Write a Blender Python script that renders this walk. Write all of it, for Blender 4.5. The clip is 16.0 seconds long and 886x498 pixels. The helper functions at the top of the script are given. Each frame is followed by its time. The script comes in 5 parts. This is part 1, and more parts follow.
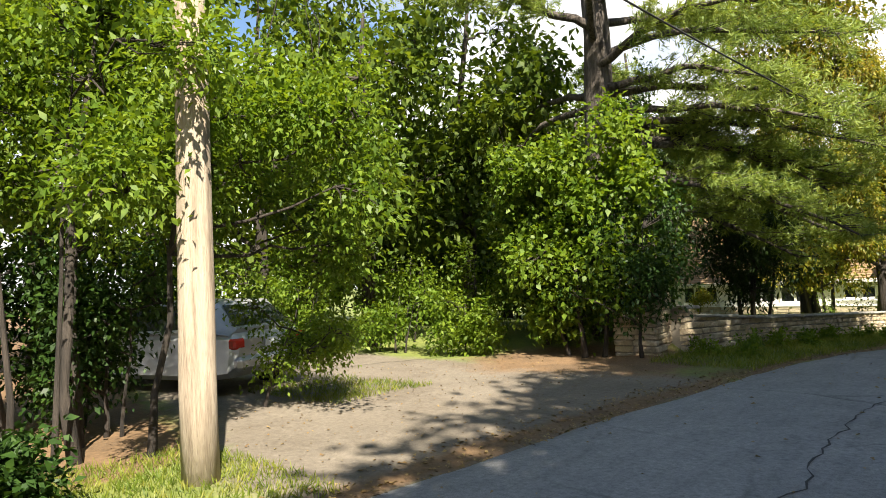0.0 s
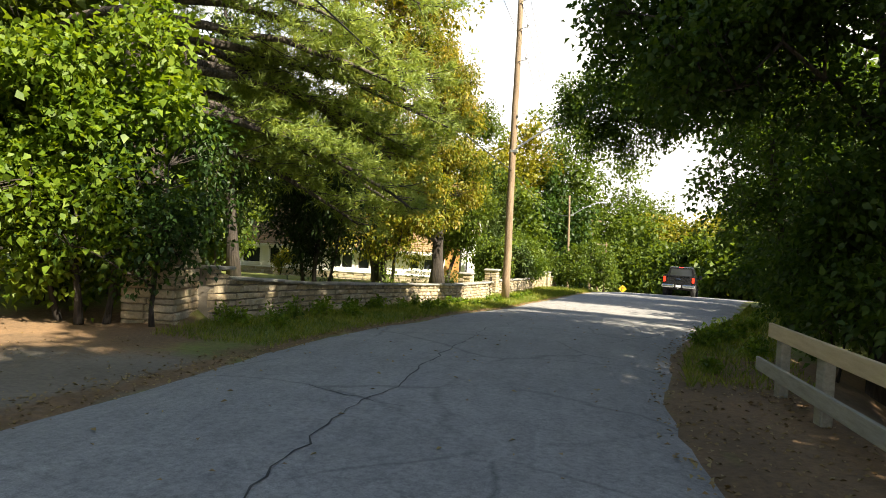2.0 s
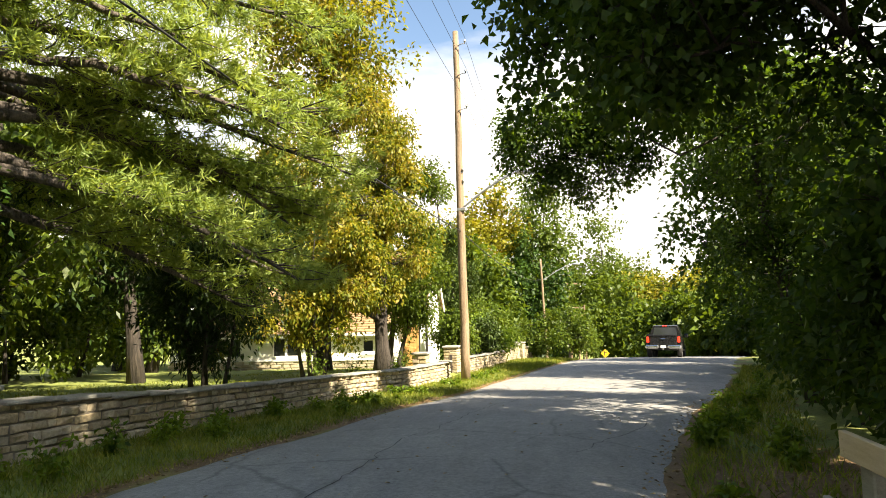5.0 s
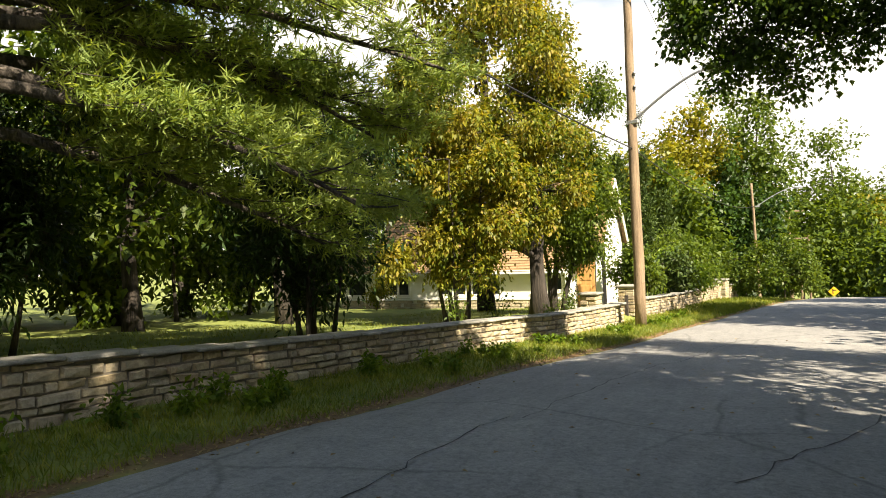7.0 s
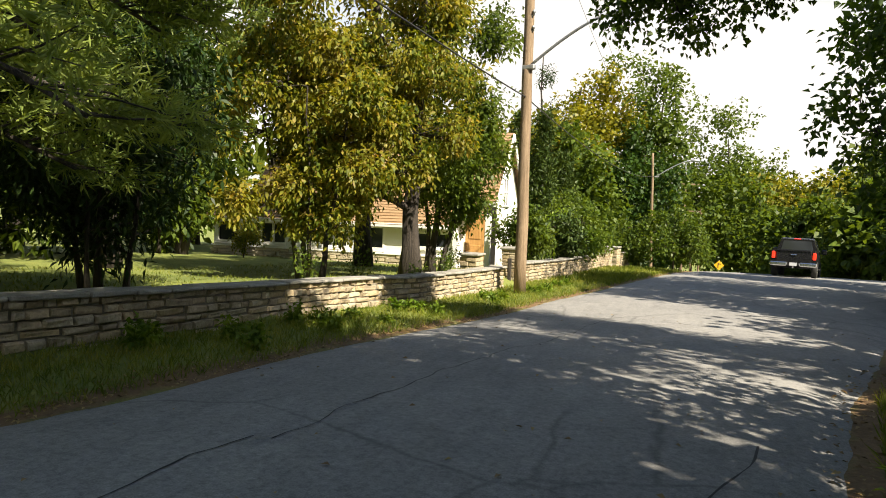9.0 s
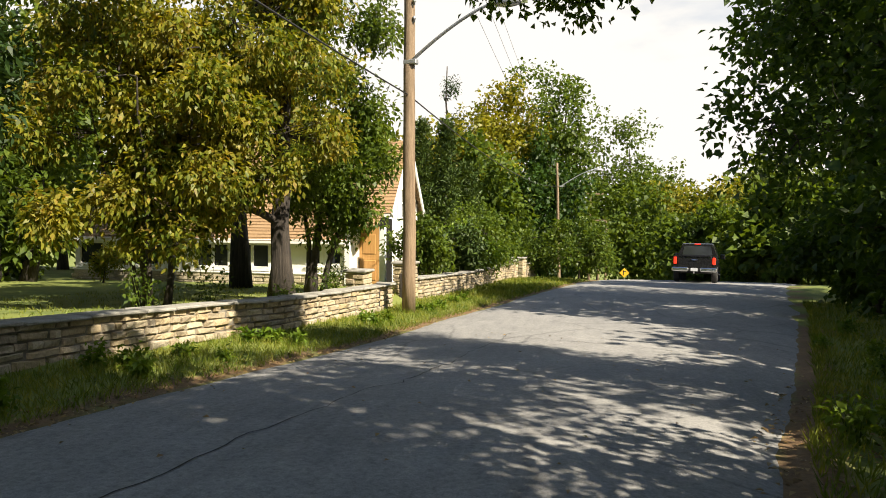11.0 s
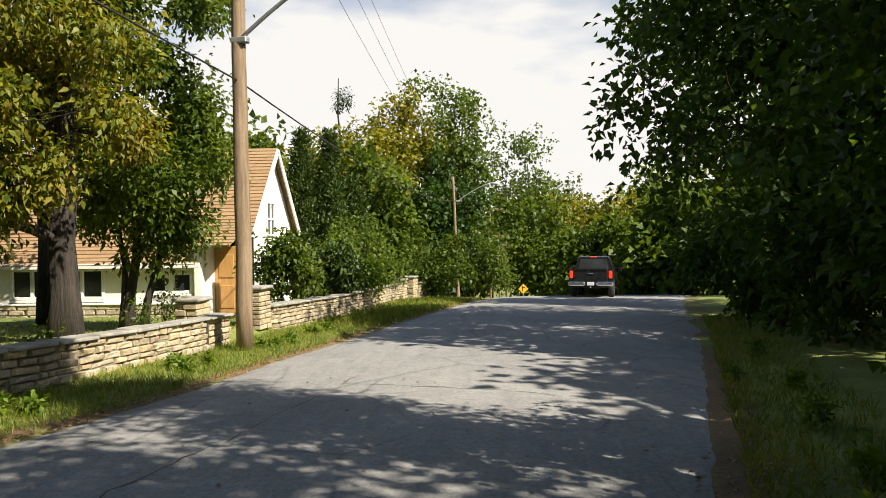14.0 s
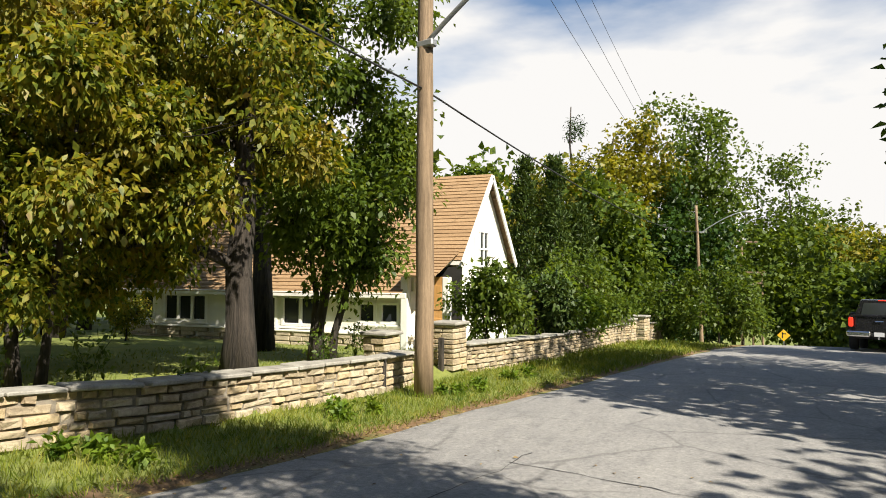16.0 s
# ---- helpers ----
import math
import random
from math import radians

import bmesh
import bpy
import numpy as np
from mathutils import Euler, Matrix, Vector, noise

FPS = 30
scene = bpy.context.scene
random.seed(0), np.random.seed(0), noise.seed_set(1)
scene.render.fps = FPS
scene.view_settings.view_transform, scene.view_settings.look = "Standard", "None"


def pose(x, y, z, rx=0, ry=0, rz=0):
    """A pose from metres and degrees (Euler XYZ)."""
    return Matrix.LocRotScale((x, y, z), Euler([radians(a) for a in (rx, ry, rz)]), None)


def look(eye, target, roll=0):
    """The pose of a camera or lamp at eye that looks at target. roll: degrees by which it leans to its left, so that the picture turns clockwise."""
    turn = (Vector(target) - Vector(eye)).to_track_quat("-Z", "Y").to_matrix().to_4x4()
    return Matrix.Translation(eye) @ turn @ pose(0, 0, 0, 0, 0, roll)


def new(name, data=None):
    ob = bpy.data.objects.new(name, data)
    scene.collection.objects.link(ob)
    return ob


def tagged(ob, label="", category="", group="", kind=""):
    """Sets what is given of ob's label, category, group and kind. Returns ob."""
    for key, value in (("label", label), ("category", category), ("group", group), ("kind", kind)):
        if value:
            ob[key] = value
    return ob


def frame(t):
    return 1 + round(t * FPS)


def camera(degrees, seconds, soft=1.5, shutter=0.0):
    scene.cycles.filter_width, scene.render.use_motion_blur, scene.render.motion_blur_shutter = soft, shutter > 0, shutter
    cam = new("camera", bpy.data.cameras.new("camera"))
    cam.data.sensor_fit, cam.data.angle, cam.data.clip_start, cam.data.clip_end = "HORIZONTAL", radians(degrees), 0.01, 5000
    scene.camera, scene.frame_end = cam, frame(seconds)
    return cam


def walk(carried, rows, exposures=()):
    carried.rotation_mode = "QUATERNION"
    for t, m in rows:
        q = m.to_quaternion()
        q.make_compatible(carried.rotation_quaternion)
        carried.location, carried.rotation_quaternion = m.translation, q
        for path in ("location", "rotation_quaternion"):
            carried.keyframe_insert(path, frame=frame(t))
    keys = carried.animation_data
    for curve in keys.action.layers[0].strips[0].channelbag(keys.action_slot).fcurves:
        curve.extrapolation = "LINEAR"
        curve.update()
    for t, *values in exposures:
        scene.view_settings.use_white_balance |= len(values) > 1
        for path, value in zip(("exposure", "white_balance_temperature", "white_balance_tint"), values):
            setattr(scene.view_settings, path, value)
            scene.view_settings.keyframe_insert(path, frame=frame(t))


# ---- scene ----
cam = camera(67.6, 16.0, soft=0.95)
PATH = [
    (0, (-0.014, -0.325, 1.591), (-1.363, 1.149, 1.674), -3.04),
    (0.5, (-0.013, 0.382, 1.569), (-1.145, 2.029, 1.613), -1.61),
    (1, (0.001, 1.064, 1.548), (-0.794, 2.899, 1.567), 1.38),
    (1.5, (0.075, 1.669, 1.538), (-0.458, 3.597, 1.531), 2.42),
    (2, (0.141, 2.319, 1.513), (-0.199, 4.289, 1.464), 3.05),
    (2.5, (0.271, 2.976, 1.495), (0.013, 4.959, 1.438), 3.29),
    (3, (0.510, 3.559, 1.514), (0.647, 5.554, 1.492), 1.96),
    (3.5, (0.709, 4.126, 1.447), (1.037, 6.099, 1.406), 2.37),
    (4, (0.667, 4.780, 1.437), (0.827, 6.773, 1.383), -0.36),
    (4.5, (0.681, 5.406, 1.446), (0.674, 7.405, 1.405), 0.13),
    (5, (0.796, 6.002, 1.491), (0.514, 7.973, 1.668), -1.46),
    (5.2, (0.829, 6.280, 1.493), (0.449, 8.234, 1.669), -2.43),
    (7.3, (1.410, 9.611, 1.418), (0.541, 11.412, 1.399), -2.30),
    (7.5, (1.438, 9.893, 1.408), (0.574, 11.696, 1.381), -2.27),
    (8, (1.488, 10.523, 1.386), (0.677, 12.351, 1.357), -1.28),
    (8.5, (1.529, 11.086, 1.370), (0.828, 12.956, 1.289), -0.40),
    (9, (1.580, 11.617, 1.373), (0.972, 13.516, 1.229), 1.77),
    (9.5, (1.659, 12.158, 1.362), (1.073, 14.061, 1.190), 1.74),
    (10, (1.716, 12.669, 1.324), (1.167, 14.587, 1.192), -0.45),
    (10.2, (1.739, 12.858, 1.310), (1.231, 14.789, 1.201), 0.15),
    (12.3, (2.226, 14.817, 1.164), (1.975, 16.799, 1.075), -1.53),
    (12.5, (2.265, 15.000, 1.151), (2.004, 16.981, 1.053), -1.12),
    (13, (2.361, 15.453, 1.147), (2.170, 17.441, 1.052), 1.28),
    (13.5, (2.517, 15.946, 1.158), (2.438, 17.944, 1.122), 0.08),
    (14, (2.636, 16.493, 1.123), (2.543, 18.491, 1.085), -0.80),
    (14.5, (2.663, 17.084, 1.100), (2.355, 19.059, 1.069), 0.87),
    (15, (2.676, 17.730, 1.093), (2.040, 19.626, 1.122), 1.47),
    (15.5, (2.739, 18.346, 1.087), (1.968, 20.190, 1.174), 1.03),
    (16, (2.836, 18.928, 1.066), (2.055, 20.769, 1.134), 0.25),
]
EXPOSURES = [(0, 1.6, 6700, 10), (1, 1.4, 6900, 10), (1.6, 1.6, 7100, 10), (2.5, 1.95, 7300, 10), (3.6, 2.0, 7500, 10), (5.2, 2.0, 7500, 10), (7.5, 1.5, 7400, 10), (8.5, 1.28, 7200, 10), (10.2, 1.25, 7100, 10), (12.5, 1.0, 6900, 10), (16, 1.02, 6700, 10)]
walk(cam, [(t, look(eye, target, roll)) for t, eye, target, roll in PATH], EXPOSURES)

# ---- light ----
SUN_AZ, SUN_EL = radians(-30.0), radians(44.0)      # from the road's right, a little behind
sun_dir = Vector((math.cos(SUN_AZ) * math.cos(SUN_EL), math.sin(SUN_AZ) * math.cos(SUN_EL), math.sin(SUN_EL)))
sun_data = bpy.data.lights.new("sun", "SUN")
sun_data.energy, sun_data.angle, sun_data.color = 5.0, radians(0.55), (1.0, 0.93, 0.80)
sun = new("sun", sun_data)
sun.matrix_world = look(sun_dir * 60, (0, 0, 0))

world = bpy.data.worlds.new("sky")
scene.world = world
world.use_nodes = True
wt = world.node_tree
wt.nodes.clear()


def link_nodes(tree, a, out, b, inp):
    tree.links.new(a.outputs[out], b.inputs[inp])


w_out = wt.nodes.new("ShaderNodeOutputWorld")
w_bg = wt.nodes.new("ShaderNodeBackground")
w_sky = wt.nodes.new("ShaderNodeTexSky")
w_sky.sky_type, w_sky.sun_disc = "NISHITA", False
w_sky.sun_elevation, w_sky.sun_rotation = SUN_EL, radians(90) - SUN_AZ
w_co = wt.nodes.new("ShaderNodeTexCoord")
w_map = wt.nodes.new("ShaderNodeMapping")
w_map.inputs["Scale"].default_value = (1.0, 1.0, 3.2)
w_noise = wt.nodes.new("ShaderNodeTexNoise")
w_noise.inputs["Scale"].default_value, w_noise.inputs["Detail"].default_value = 1.7, 7.0
w_ramp = wt.nodes.new("ShaderNodeValToRGB")
w_ramp.color_ramp.elements[0].position, w_ramp.color_ramp.elements[1].position = 0.40, 0.56
w_mix = wt.nodes.new("ShaderNodeMix")
w_mix.data_type = "RGBA"
w_mix.inputs["B"].default_value = (15.2, 15.2, 15.2, 1)
link_nodes(wt, w_co, "Generated", w_map, "Vector")
link_nodes(wt, w_map, "Vector", w_noise, "Vector")
w_sep = wt.nodes.new("ShaderNodeSeparateXYZ")          # more cloud and haze towards the horizon
w_add = wt.nodes.new("ShaderNodeMath")
w_add.operation = "MULTIPLY_ADD"
w_add.inputs[1].default_value, w_add.inputs[2].default_value = -0.45, 0.13
w_sum = wt.nodes.new("ShaderNodeMath")
link_nodes(wt, w_co, "Generated", w_sep, "Vector")
link_nodes(wt, w_sep, "Z", w_add, 0)
link_nodes(wt, w_noise, "Fac", w_sum, 0)
link_nodes(wt, w_add, 0, w_sum, 1)
link_nodes(wt, w_sum, 0, w_ramp, "Fac")
link_nodes(wt, w_ramp, "Color", w_mix, "Factor")
w_gain = wt.nodes.new("ShaderNodeMix")
w_gain.data_type, w_gain.blend_type = "RGBA", "MULTIPLY"
w_gain.inputs["Factor"].default_value, w_gain.inputs["B"].default_value = 1.0, (2.0, 2.2, 2.35, 1)
link_nodes(wt, w_sky, "Color", w_gain, "A")
link_nodes(wt, w_gain, "Result", w_mix, "A")
link_nodes(wt, w_mix, "Result", w_bg, "Color")
w_bg.inputs["Strength"].default_value = 0.031
link_nodes(wt, w_bg, "Background", w_out, "Surface")

# ---- materials ----


def base_mat(name, rough=0.8, metal=0.0):
    m = bpy.data.materials.new(name)
    m.use_nodes = True
    t = m.node_tree
    p = t.nodes["Principled BSDF"]
    p.inputs["Roughness"].default_value, p.inputs["Metallic"].default_value = rough, metal
    return m, t, p


def tex_noise(t, scale, detail=4.0, rough=0.6, coords="Position", stretch=None):
    if coords == "Position":
        src = t.nodes.new("ShaderNodeNewGeometry").outputs["Position"]
    else:
        src = t.nodes.new("ShaderNodeTexCoord").outputs["Object"]
    if stretch:
        mp = t.nodes.new("ShaderNodeMapping")
        mp.inputs["Scale"].default_value = stretch
        t.links.new(src, mp.inputs["Vector"])
        src = mp.outputs["Vector"]
    n = t.nodes.new("ShaderNodeTexNoise")
    n.inputs["Scale"].default_value, n.inputs["Detail"].default_value, n.inputs["Roughness"].default_value = scale, detail, rough
    t.links.new(src, n.inputs["Vector"])
    return n.outputs["Fac"]


def ramp(t, fac, stops):
    r = t.nodes.new("ShaderNodeValToRGB")
    els = r.color_ramp.elements
    els[0].position, els[0].color = stops[0][0], (*stops[0][1], 1)
    els[1].position, els[1].color = stops[-1][0], (*stops[-1][1], 1)
    for pos, col in stops[1:-1]:
        e = els.new(pos)
        e.color = (*col, 1)
    t.links.new(fac, r.inputs["Fac"])
    return r.outputs["Color"]


def mix_col(t, fac, a, b, blend="MIX"):
    n = t.nodes.new("ShaderNodeMix")
    n.data_type, n.blend_type = "RGBA", blend
    for key, v in (("Factor", fac), ("A", a), ("B", b)):
        s = n.inputs[key]
        if isinstance(v, (int, float)):
            s.default_value = v
        elif isinstance(v, tuple):
            s.default_value = (*v, 1)
        else:
            t.links.new(v, s)
    return n.outputs["Result"]


def bump(t, p, height, strength=0.4, dist=0.02):
    b = t.nodes.new("ShaderNodeBump")
    b.inputs["Strength"].default_value, b.inputs["Distance"].default_value = strength, dist
    t.links.new(height, b.inputs["Height"])
    t.links.new(b.outputs["Normal"], p.inputs["Normal"])


def speckled(name, lo, hi, scale=8.0, fine=60.0, rough=0.85, metal=0.0, relief=0.3, dist=0.01, coords="Position", stretch=None, mid=None):
    """A surface whose colour wanders between lo and hi at two scales, with fine relief."""
    m, t, p = base_mat(name, rough, metal)
    a = tex_noise(t, scale, 5, 0.6, coords, stretch)
    b = tex_noise(t, fine, 3, 0.6, coords, stretch)
    stops = [(0.32, lo), (0.5, mid or tuple((x + y) / 2 for x, y in zip(lo, hi))), (0.68, hi)]
    c = mix_col(t, 0.35, ramp(t, a, stops), ramp(t, b, stops))
    t.links.new(c, p.inputs["Base Color"])
    bump(t, p, b, relief, dist)
    return m


def leaf_mat(name, cols, glow=0.4, coarse=0.5, rough=0.5):
    """Leaves: colours picked leaf by leaf and clump by clump, and light that comes through them."""
    m, t, p = base_mat(name, rough)
    a = tex_noise(t, coarse, 3, 0.5)
    b = tex_noise(t, 5.5, 2, 0.6)
    n = len(cols)
    stops = [(0.33 + 0.34 * i / (n - 1), c) for i, c in enumerate(cols)]
    c = mix_col(t, 0.68, ramp(t, a, stops), ramp(t, b, stops))
    t.links.new(c, p.inputs["Base Color"])
    p.inputs["Specular IOR Level"].default_value = 0.33
    tr = t.nodes.new("ShaderNodeBsdfTranslucent")
    warm = mix_col(t, 1.0, c, (1.5, 1.35, 0.55), "MULTIPLY")
    t.links.new(warm, tr.inputs["Color"])
    mx = t.nodes.new("ShaderNodeMixShader")
    mx.inputs["Fac"].default_value = glow
    t.links.new(p.outputs["BSDF"], mx.inputs[1])
    t.links.new(tr.outputs["BSDF"], mx.inputs[2])
    t.links.new(mx.outputs["Shader"], t.nodes["Material Output"].inputs["Surface"])
    return m


def bark_mat(name, lo, hi):
    m, t, p = base_mat(name, 0.95)
    a = tex_noise(t, 15, 6, 0.7, stretch=(1, 1, 0.09))
    b = tex_noise(t, 2.2, 3, 0.5)
    c = mix_col(t, 0.3, ramp(t, a, [(0.40, lo), (0.60, hi)]), ramp(t, b, [(0.35, lo), (0.65, hi)]))
    t.links.new(c, p.inputs["Base Color"])
    bump(t, p, a, 1.0, 0.07)
    return m


M = {}
M["leaf_green"] = leaf_mat("leaf_green", [(0.028, 0.056, 0.010), (0.078, 0.128, 0.016), (0.16, 0.21, 0.026)], 0.42, 0.5)
M["leaf_dark"] = leaf_mat("leaf_dark", [(0.014, 0.038, 0.008), (0.028, 0.066, 0.011), (0.055, 0.105, 0.015)], 0.3, 0.5)
M["leaf_bright"] = leaf_mat("leaf_bright", [(0.038, 0.085, 0.008), (0.115, 0.195, 0.018), (0.24, 0.32, 0.036)], 0.46, 0.6)
M["leaf_gold"] = leaf_mat("leaf_gold", [(0.028, 0.058, 0.009), (0.075, 0.11, 0.013), (0.17, 0.195, 0.019), (0.33, 0.285, 0.036), (0.26, 0.16, 0.04)], 0.42, 0.7)
M["leaf_yellow"] = leaf_mat("leaf_yellow", [(0.09, 0.13, 0.012), (0.2, 0.2, 0.015), (0.32, 0.24, 0.02)], 0.4, 0.3)
M["leaf_far"] = leaf_mat("leaf_far", [(0.03, 0.058, 0.010), (0.08, 0.12, 0.016), (0.17, 0.205, 0.027)], 0.40, 0.25)
M["leaf_right"] = leaf_mat("leaf_right", [(0.022, 0.05, 0.009), (0.05, 0.098, 0.013), (0.10, 0.16, 0.02)], 0.48, 0.4)
M["needle"] = leaf_mat("needle", [(0.10, 0.165, 0.042), (0.22, 0.30, 0.072), (0.37, 0.43, 0.12)], 0.46, 0.5)
M["needle_dark"] = leaf_mat("needle_dark", [(0.010, 0.027, 0.006), (0.022, 0.050, 0.009), (0.05, 0.085, 0.014)], 0.2, 0.5)
M["cedar"] = leaf_mat("cedar", [(0.02, 0.045, 0.011), (0.05, 0.085, 0.017), (0.095, 0.13, 0.024)], 0.2, 0.8)
M["grass"] = leaf_mat("grass", [(0.06, 0.11, 0.012), (0.15, 0.20, 0.022), (0.34, 0.32, 0.075)], 0.38, 0.8)
M["litter"] = leaf_mat("litter", [(0.14, 0.075, 0.03), (0.25, 0.16, 0.06), (0.36, 0.28, 0.12)], 0.1, 2.0)
M["bark"] = bark_mat("bark", (0.05, 0.042, 0.034), (0.2, 0.175, 0.145))
M["bark_dark"] = bark_mat("bark_dark", (0.02, 0.017, 0.014), (0.075, 0.06, 0.048))
M["bark_pine"] = bark_mat("bark_pine", (0.022, 0.018, 0.015), (0.15, 0.125, 0.105))
M["pole"] = speckled("pole_wood", (0.11, 0.075, 0.045), (0.36, 0.26, 0.165), 2.6, 28, 0.88, relief=0.9, dist=0.012, stretch=(7, 7, 0.4))
M["pole_pale"] = speckled("pale_pole_wood", (0.17, 0.12, 0.08), (0.56, 0.47, 0.36), 2.2, 26, 0.85, relief=0.9, dist=0.012, stretch=(7, 7, 0.35), mid=(0.43, 0.35, 0.26))
M["board_new"] = speckled("board_new", (0.50, 0.37, 0.20), (0.66, 0.52, 0.32), 4, 40, 0.75, relief=0.3, stretch=(6, 0.8, 6))
M["board_old"] = speckled("board_old", (0.22, 0.20, 0.155), (0.40, 0.37, 0.29), 4, 40, 0.85, relief=0.5, stretch=(6, 0.8, 6))
M["steel"] = speckled("galvanised_steel", (0.36, 0.37, 0.38), (0.5, 0.51, 0.52), 6, 70, 0.45, 0.7, 0.1)
M["wire"] = speckled("wire", (0.012, 0.012, 0.013), (0.03, 0.03, 0.03), 5, 40, 0.6)
M["mortar"] = speckled("mortar", (0.16, 0.14, 0.11), (0.28, 0.25, 0.20), 6, 60, 0.95, relief=0.5)
M["cap"] = speckled("cap_stone", (0.17, 0.16, 0.14), (0.40, 0.385, 0.34), 4, 45, 0.9, relief=0.5)
M["white_wall"] = speckled("white_render", (0.72, 0.70, 0.63), (0.84, 0.82, 0.76), 2, 60, 0.9, relief=0.25)
M["cream"] = speckled("cream_wood", (0.66, 0.62, 0.52), (0.78, 0.74, 0.64), 3, 50, 0.7, relief=0.15)
M["trim"] = speckled("white_paint", (0.74, 0.73, 0.70), (0.84, 0.83, 0.80), 3, 40, 0.5, relief=0.1)
M["door"] = speckled("gold_wood", (0.38, 0.19, 0.06), (0.54, 0.31, 0.11), 3, 30, 0.5, relief=0.2, stretch=(6, 6, 0.6))
M["dark"] = speckled("recess_shade", (0.012, 0.012, 0.011), (0.03, 0.028, 0.025), 3, 30, 0.9)
M["yellow"] = speckled("sign_yellow", (0.75, 0.40, 0.02), (0.85, 0.5, 0.03), 3, 40, 0.4, relief=0.05)
M["black_paint"] = speckled("black_paint", (0.008, 0.008, 0.009), (0.016, 0.016, 0.018), 4, 60, 0.25, relief=0.02)
M["silver_paint"] = speckled("silver_paint", (0.36, 0.37, 0.38), (0.46, 0.47, 0.48), 4, 60, 0.3, 0.5, 0.02)
M["chrome"] = speckled("chrome", (0.6, 0.6, 0.61), (0.72, 0.72, 0.73), 5, 60, 0.22, 1.0, 0.02)
M["rubber"] = speckled("rubber", (0.012, 0.012, 0.012), (0.03, 0.03, 0.03), 8, 60, 0.85)
M["red_lens"] = speckled("red_lens", (0.45, 0.015, 0.01), (0.6, 0.03, 0.02), 5, 60, 0.25, relief=0.02)
M["plate"] = speckled("number_plate", (0.62, 0.64, 0.68), (0.75, 0.76, 0.78), 5, 60, 0.4, relief=0.02)


def lit_lens():
    m, t, p = base_mat("lit_tail_lamp", 0.3)
    p.inputs["Base Color"].default_value = (0.6, 0.02, 0.01, 1)
    p.inputs["Emission Color"].default_value = (1.0, 0.05, 0.02, 1)
    p.inputs["Emission Strength"].default_value = 0.5
    return m


def glass_mat(name, tint=(0.03, 0.035, 0.04)):
    m, t, p = base_mat(name, 0.06)
    p.inputs["Base Color"].default_value = (*tint, 1)
    p.inputs["Specular IOR Level"].default_value = 0.6
    return m


M["red_lit"] = lit_lens()
M["glass"] = glass_mat("dark_glass")


def stone_mat():
    m, t, p = base_mat("limestone", 0.92)
    att = t.nodes.new("ShaderNodeAttribute")
    att.attribute_name = "tone"
    both = t.nodes.new("ShaderNodeMath")
    both.operation = "ADD"
    t.links.new(t.nodes.new("ShaderNodeObjectInfo").outputs["Random"], both.inputs[0])
    t.links.new(att.outputs["Fac"], both.inputs[1])
    wrap = t.nodes.new("ShaderNodeMath")
    wrap.operation = "FRACT"
    t.links.new(both.outputs[0], wrap.inputs[0])
    info = wrap.outputs[0]
    a = tex_noise(t, 2.6, 4, 0.6)
    b = tex_noise(t, 22, 5, 0.65)
    tone = ramp(t, info, [(0.0, (0.27, 0.215, 0.15)), (0.25, (0.52, 0.45, 0.32)), (0.45, (0.40, 0.36, 0.30)), (0.62, (0.53, 0.40, 0.21)), (0.8, (0.36, 0.27, 0.17)), (1.0, (0.22, 0.18, 0.135))])
    blot = ramp(t, a, [(0.35, (0.28, 0.23, 0.165)), (0.5, (0.50, 0.43, 0.31)), (0.66, (0.55, 0.47, 0.33))])
    c = mix_col(t, 0.5, tone, blot)
    c = mix_col(t, 0.5, c, ramp(t, b, [(0.35, (0.55, 0.5, 0.45)), (0.65, (1.2, 1.18, 1.1))]), "MULTIPLY")
    t.links.new(c, p.inputs["Base Color"])
    bump(t, p, b, 0.8, 0.03)
    return m


M["stone"] = stone_mat()


